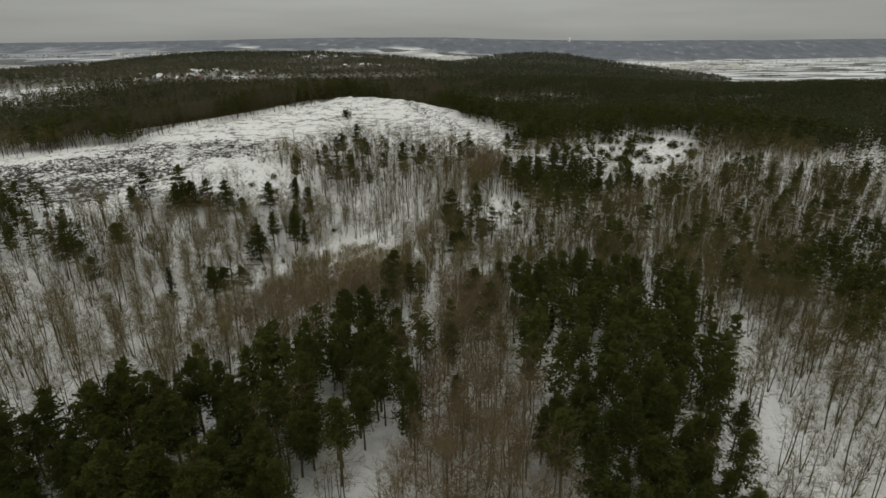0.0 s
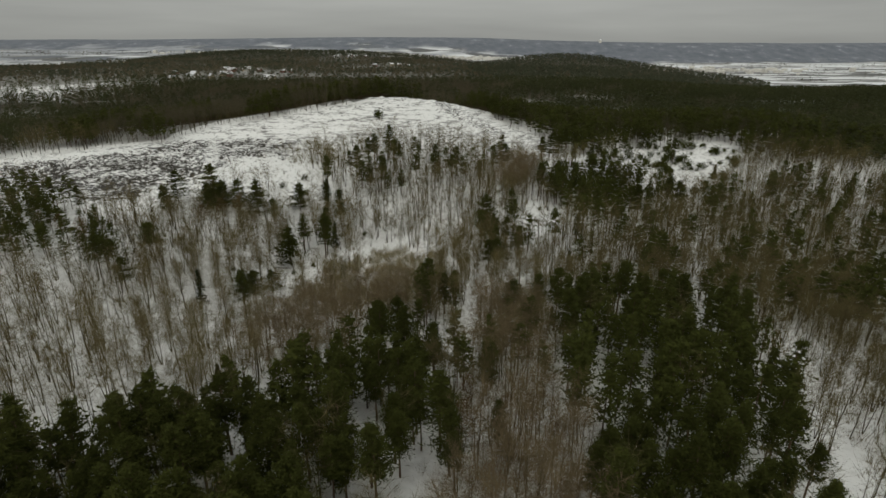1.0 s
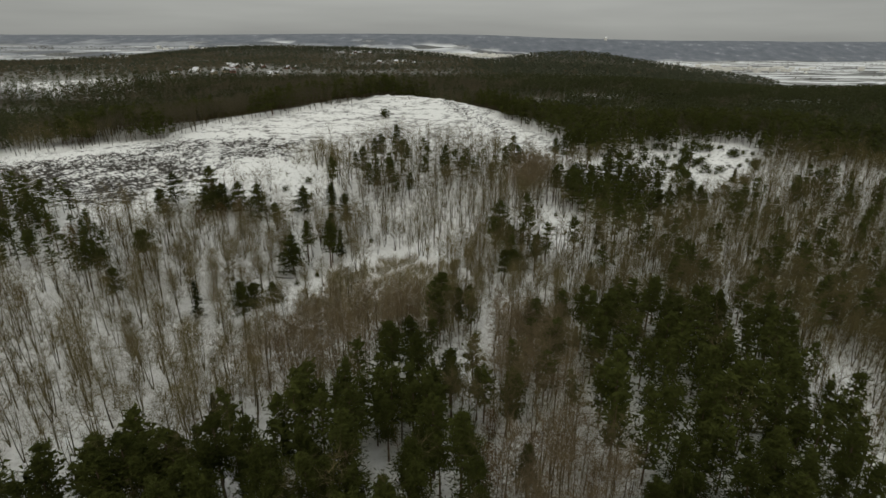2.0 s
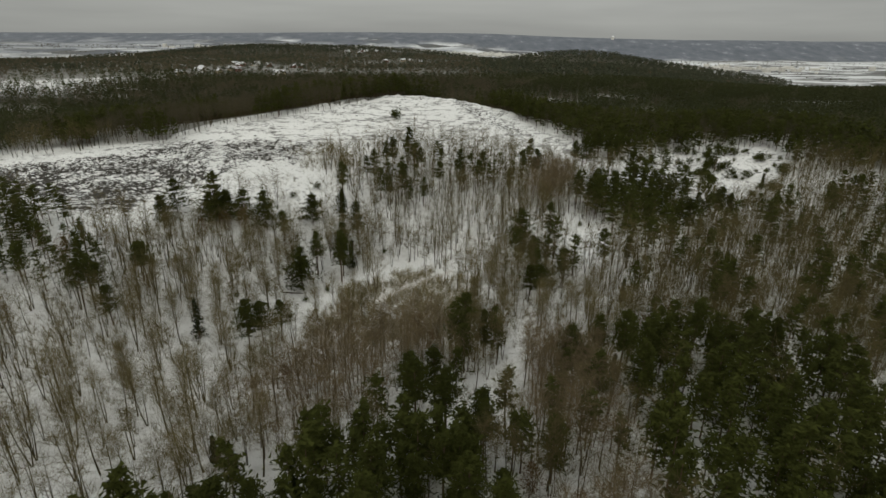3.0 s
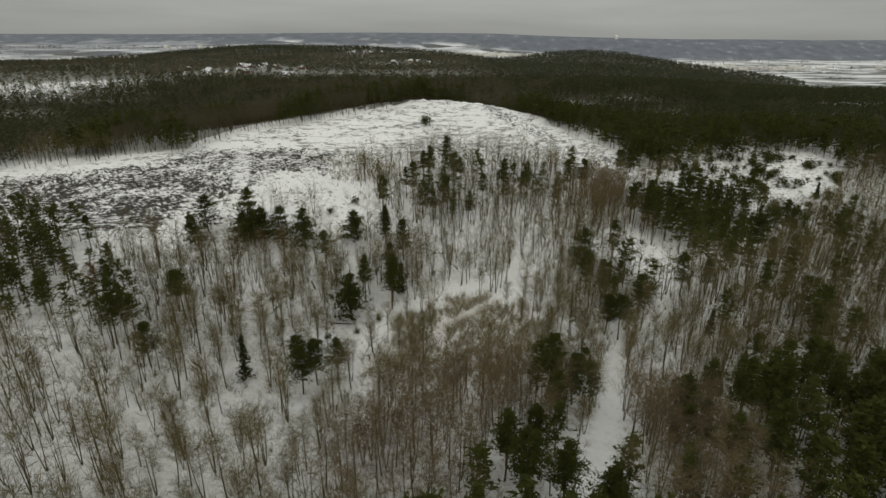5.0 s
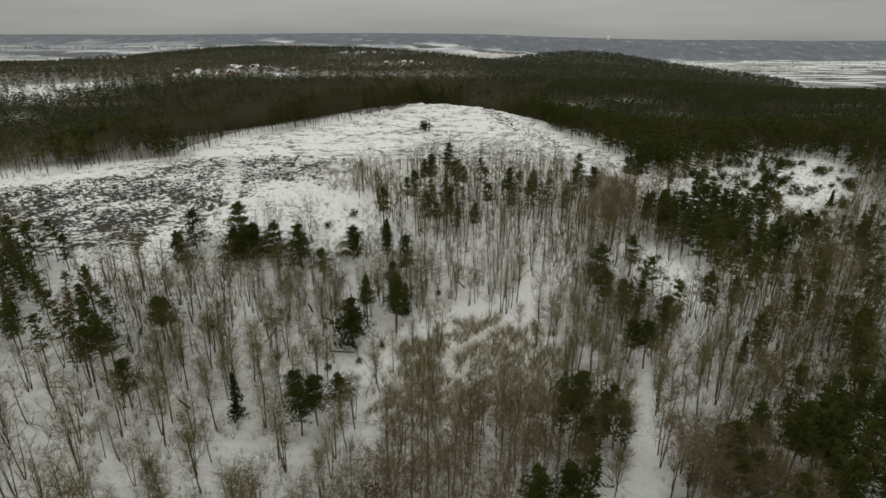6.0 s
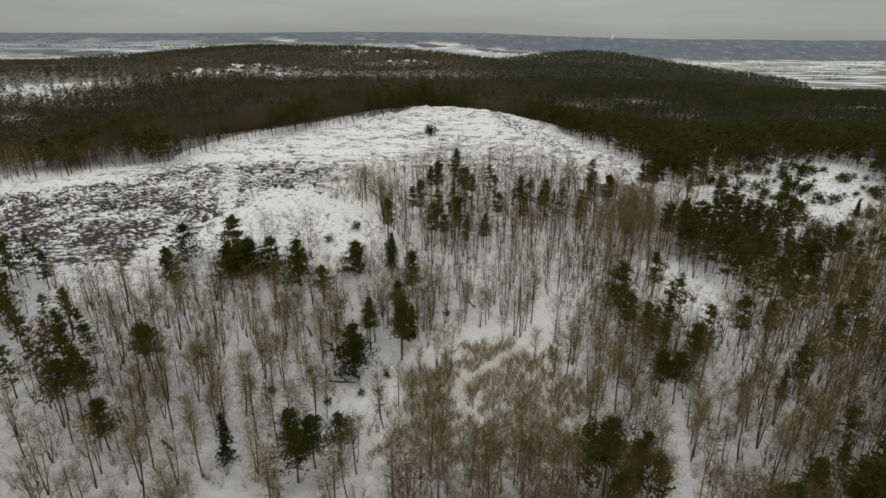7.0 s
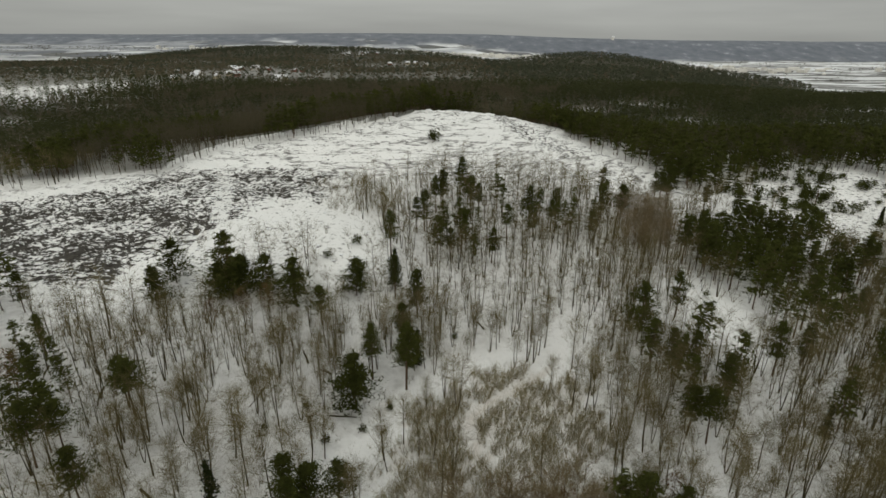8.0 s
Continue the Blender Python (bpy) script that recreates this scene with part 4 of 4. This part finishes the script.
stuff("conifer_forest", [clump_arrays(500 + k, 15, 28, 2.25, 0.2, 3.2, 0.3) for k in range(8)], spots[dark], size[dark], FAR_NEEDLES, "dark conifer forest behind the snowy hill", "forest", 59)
light = ~dark
stuff("leafless_forest", [clump_arrays(520 + k, 14, 34, 1.5, 0.25, 2.8, 0.6) for k in range(8)], spots[light], size[light], FAR_TWIG, "grey-brown leafless forest behind the snowy hill", "forest", 60)
spots = jittered(-2100, 1700, 900, 2500, 12.8, 40)
spots = spots[in_view(spots) & thinned(spots, 65)]
dark = rng.uniform(size=len(spots)) < conifer_share(spots)
size = rng.uniform(0.82, 1.12, len(spots))
stuff("distant_conifers", [clump_arrays(540 + k, 15, 9, 5.4, 0.35, 4.6, 0.25) for k in range(6)], spots[dark], size[dark], HAZED_NEEDLES, "distant dark conifer woods on low hills", "forest", 62)
stuff("distant_bare_woods", [clump_arrays(550 + k, 14, 9, 5.4, 0.35, 4.6, 0.3) for k in range(6)], spots[~dark], size[~dark], FAR_TWIG, "distant brown leafless woods", "forest", 63)


# ---- far settlements ----
def paint(name, colour, rough=0.7):
    m, n, l, b = nodes_of(name)
    geo = n.new("ShaderNodeNewGeometry")
    grime = noise_node(n, l, geo.outputs["Position"], 0.8, 5)
    l.new(ramp(n, l, grime, ((0.25, tuple(0.75 * v for v in colour)), (0.7, colour))), b.inputs["Base Color"])
    b.inputs["Roughness"].default_value = rough
    return m


PLASTER, TIMBER, BRICKRED = paint("pale_plaster", (0.68, 0.66, 0.61)), paint("yellow_boards", (0.50, 0.42, 0.28)), paint("red_boards", (0.22, 0.07, 0.05))
SNOWY_ROOF, PANE = paint("snow_on_roof", (0.82, 0.83, 0.85)), paint("dark_window", (0.05, 0.055, 0.06), 0.2)


def box_arrays(x0, x1, y0, y1, z0, z1):
    v = np.array([(x, y, z) for z in (z0, z1) for x, y in ((x0, y0), (x1, y0), (x1, y1), (x0, y1))], float)
    f = [(0, 2, 1), (0, 3, 2), (4, 5, 6), (4, 6, 7)]
    for k in range(4):
        m = (k + 1) % 4
        f += [(k, m, m + 4), (k, m + 4, k + 4)]
    return v, np.array(f)


def gable_arrays(length, width, eaves, ridge, over):
    """A roof with thickness and overhang, its ridge along x."""
    a, w = length / 2 + over, width / 2 + over
    drop = (ridge - eaves) * over / (width / 2)
    v, f = [], []
    for s in (-1, 1):
        n = len(v)
        lo, hi = eaves - drop, ridge
        v += [(-a, s * w, lo), (a, s * w, lo), (a, 0, hi), (-a, 0, hi), (-a, s * w, lo + 0.5), (a, s * w, lo + 0.5), (a, 0, hi + 0.5), (-a, 0, hi + 0.5)]
        q = [(0, 1, 2, 3), (4, 5, 6, 7), (0, 1, 5, 4), (1, 2, 6, 5), (3, 0, 4, 7)]
        for p in q:
            f += [(n + p[0], n + p[1], n + p[2]), (n + p[0], n + p[2], n + p[3])]
    return np.array(v, float), np.array(f)


def house_prototype(length, width, eaves, wall_paint, label):
    ob = tagged(new("house"), label, "house", "houses among the far woods")
    ridge = eaves + width * 0.4
    body = box_arrays(-length / 2, length / 2, -width / 2, width / 2, -2, eaves)
    ends = (np.array([(-length / 2 + 0.01, -width / 2, eaves), (-length / 2 + 0.01, width / 2, eaves), (-length / 2 + 0.01, 0, ridge), (length / 2 - 0.01, -width / 2, eaves), (length / 2 - 0.01, width / 2, eaves), (length / 2 - 0.01, 0, ridge)]), np.array([(0, 2, 1), (3, 4, 5)]))
    part("wall", joined([body, ends]), wall_paint, ob)
    part("roof", gable_arrays(length, width, eaves, ridge, 0.5), SNOWY_ROOF, ob, "snow-covered pitched roof")
    for k in range(int(length // 3.5)):
        x = -length / 2 + 1.8 + 3.5 * k
        part("window", box_arrays(x - 0.6, x + 0.6, -width / 2 - 0.05, -width / 2 + 0.1, eaves - 2.0, eaves - 0.7), PANE, ob)
    return ob


kinds = [house_prototype(13, 9, 5.5, PLASTER, "pale plastered house with a snowy roof"), house_prototype(11, 8, 4.5, TIMBER, "yellow boarded house with a snowy roof"), house_prototype(10, 8, 4.5, BRICKRED, "red boarded house with a snowy roof")]
r = np.random.RandomState(71)
spots = np.concatenate([r.normal(size=(n, 2)) * (sx, sy) + (cx, cy) for cx, cy, sx, sy, n, h in VILLAGES])
z = ground(spots[:, 0], spots[:, 1])
used = set()
for (x, y), h in zip(spots, z):
    k = r.randint(3)
    m = pose(float(x), float(y), float(h), 0, 0, float(r.uniform(-40, 40)))
    ob = kinds[k] if k not in used else copy_thing(kinds[k], m)
    used.add(k)
    ob.matrix_basis = m

# the town in the valley, too far off to pick apart
town = [joined([box_arrays(-7, 7, -5, 5, -2, 6), gable_arrays(14, 10, 6, 10, 0.6)]), joined([box_arrays(-18, 18, -8, 8, -2, 9), gable_arrays(36, 16, 9, 11, 0.4)]), joined([box_arrays(-10, 10, -6, 6, -2, 13), gable_arrays(20, 12, 13, 15, 0.4)])]
p = np.concatenate([r.normal(size=(170, 2)) * (330, 150) + (300, 3600), r.normal(size=(110, 2)) * (300, 120) + (1500, 2900), r.normal(size=(110, 2)) * (420, 150) + (-700, 3500)])
p = p[brink(p[:, 0], p[:, 1]) > 250]
stuff("valley_town", town, p, r.uniform(0.8, 1.4, len(p)), PLASTER, "pale snow-roofed buildings spread over the valley", "town", 72)
hedges = jittered(-2600, 3300, 2100, 4100, 30, 73)
hedges = hedges[(brink(hedges[:, 0], hedges[:, 1]) > 150) & (waves(hedges[:, 0] * 0.4, hedges[:, 1] * 1.6, 260, 74) > 0.7)]
stuff("valley_trees", [clump_arrays(560 + k, 9, 10, 4.5, 0.1, 6.0) for k in range(4)], hedges, r.uniform(0.6, 1.1, len(hedges)), FAR_TWIG, "dark tree belts between snowy fields", "trees", 75)
lookout = tagged(new("hilltop_hotel"), "white building on the wooded far ridge", "building")
part("wall", box_arrays(-9, 9, -8, 8, -10, 20), PLASTER, lookout)
part("roof", gable_arrays(18, 16, 20, 25, 0.5), SNOWY_ROOF, lookout)
lookout.matrix_basis = pose(1480, 4520, float(ground(1480, 4520)))
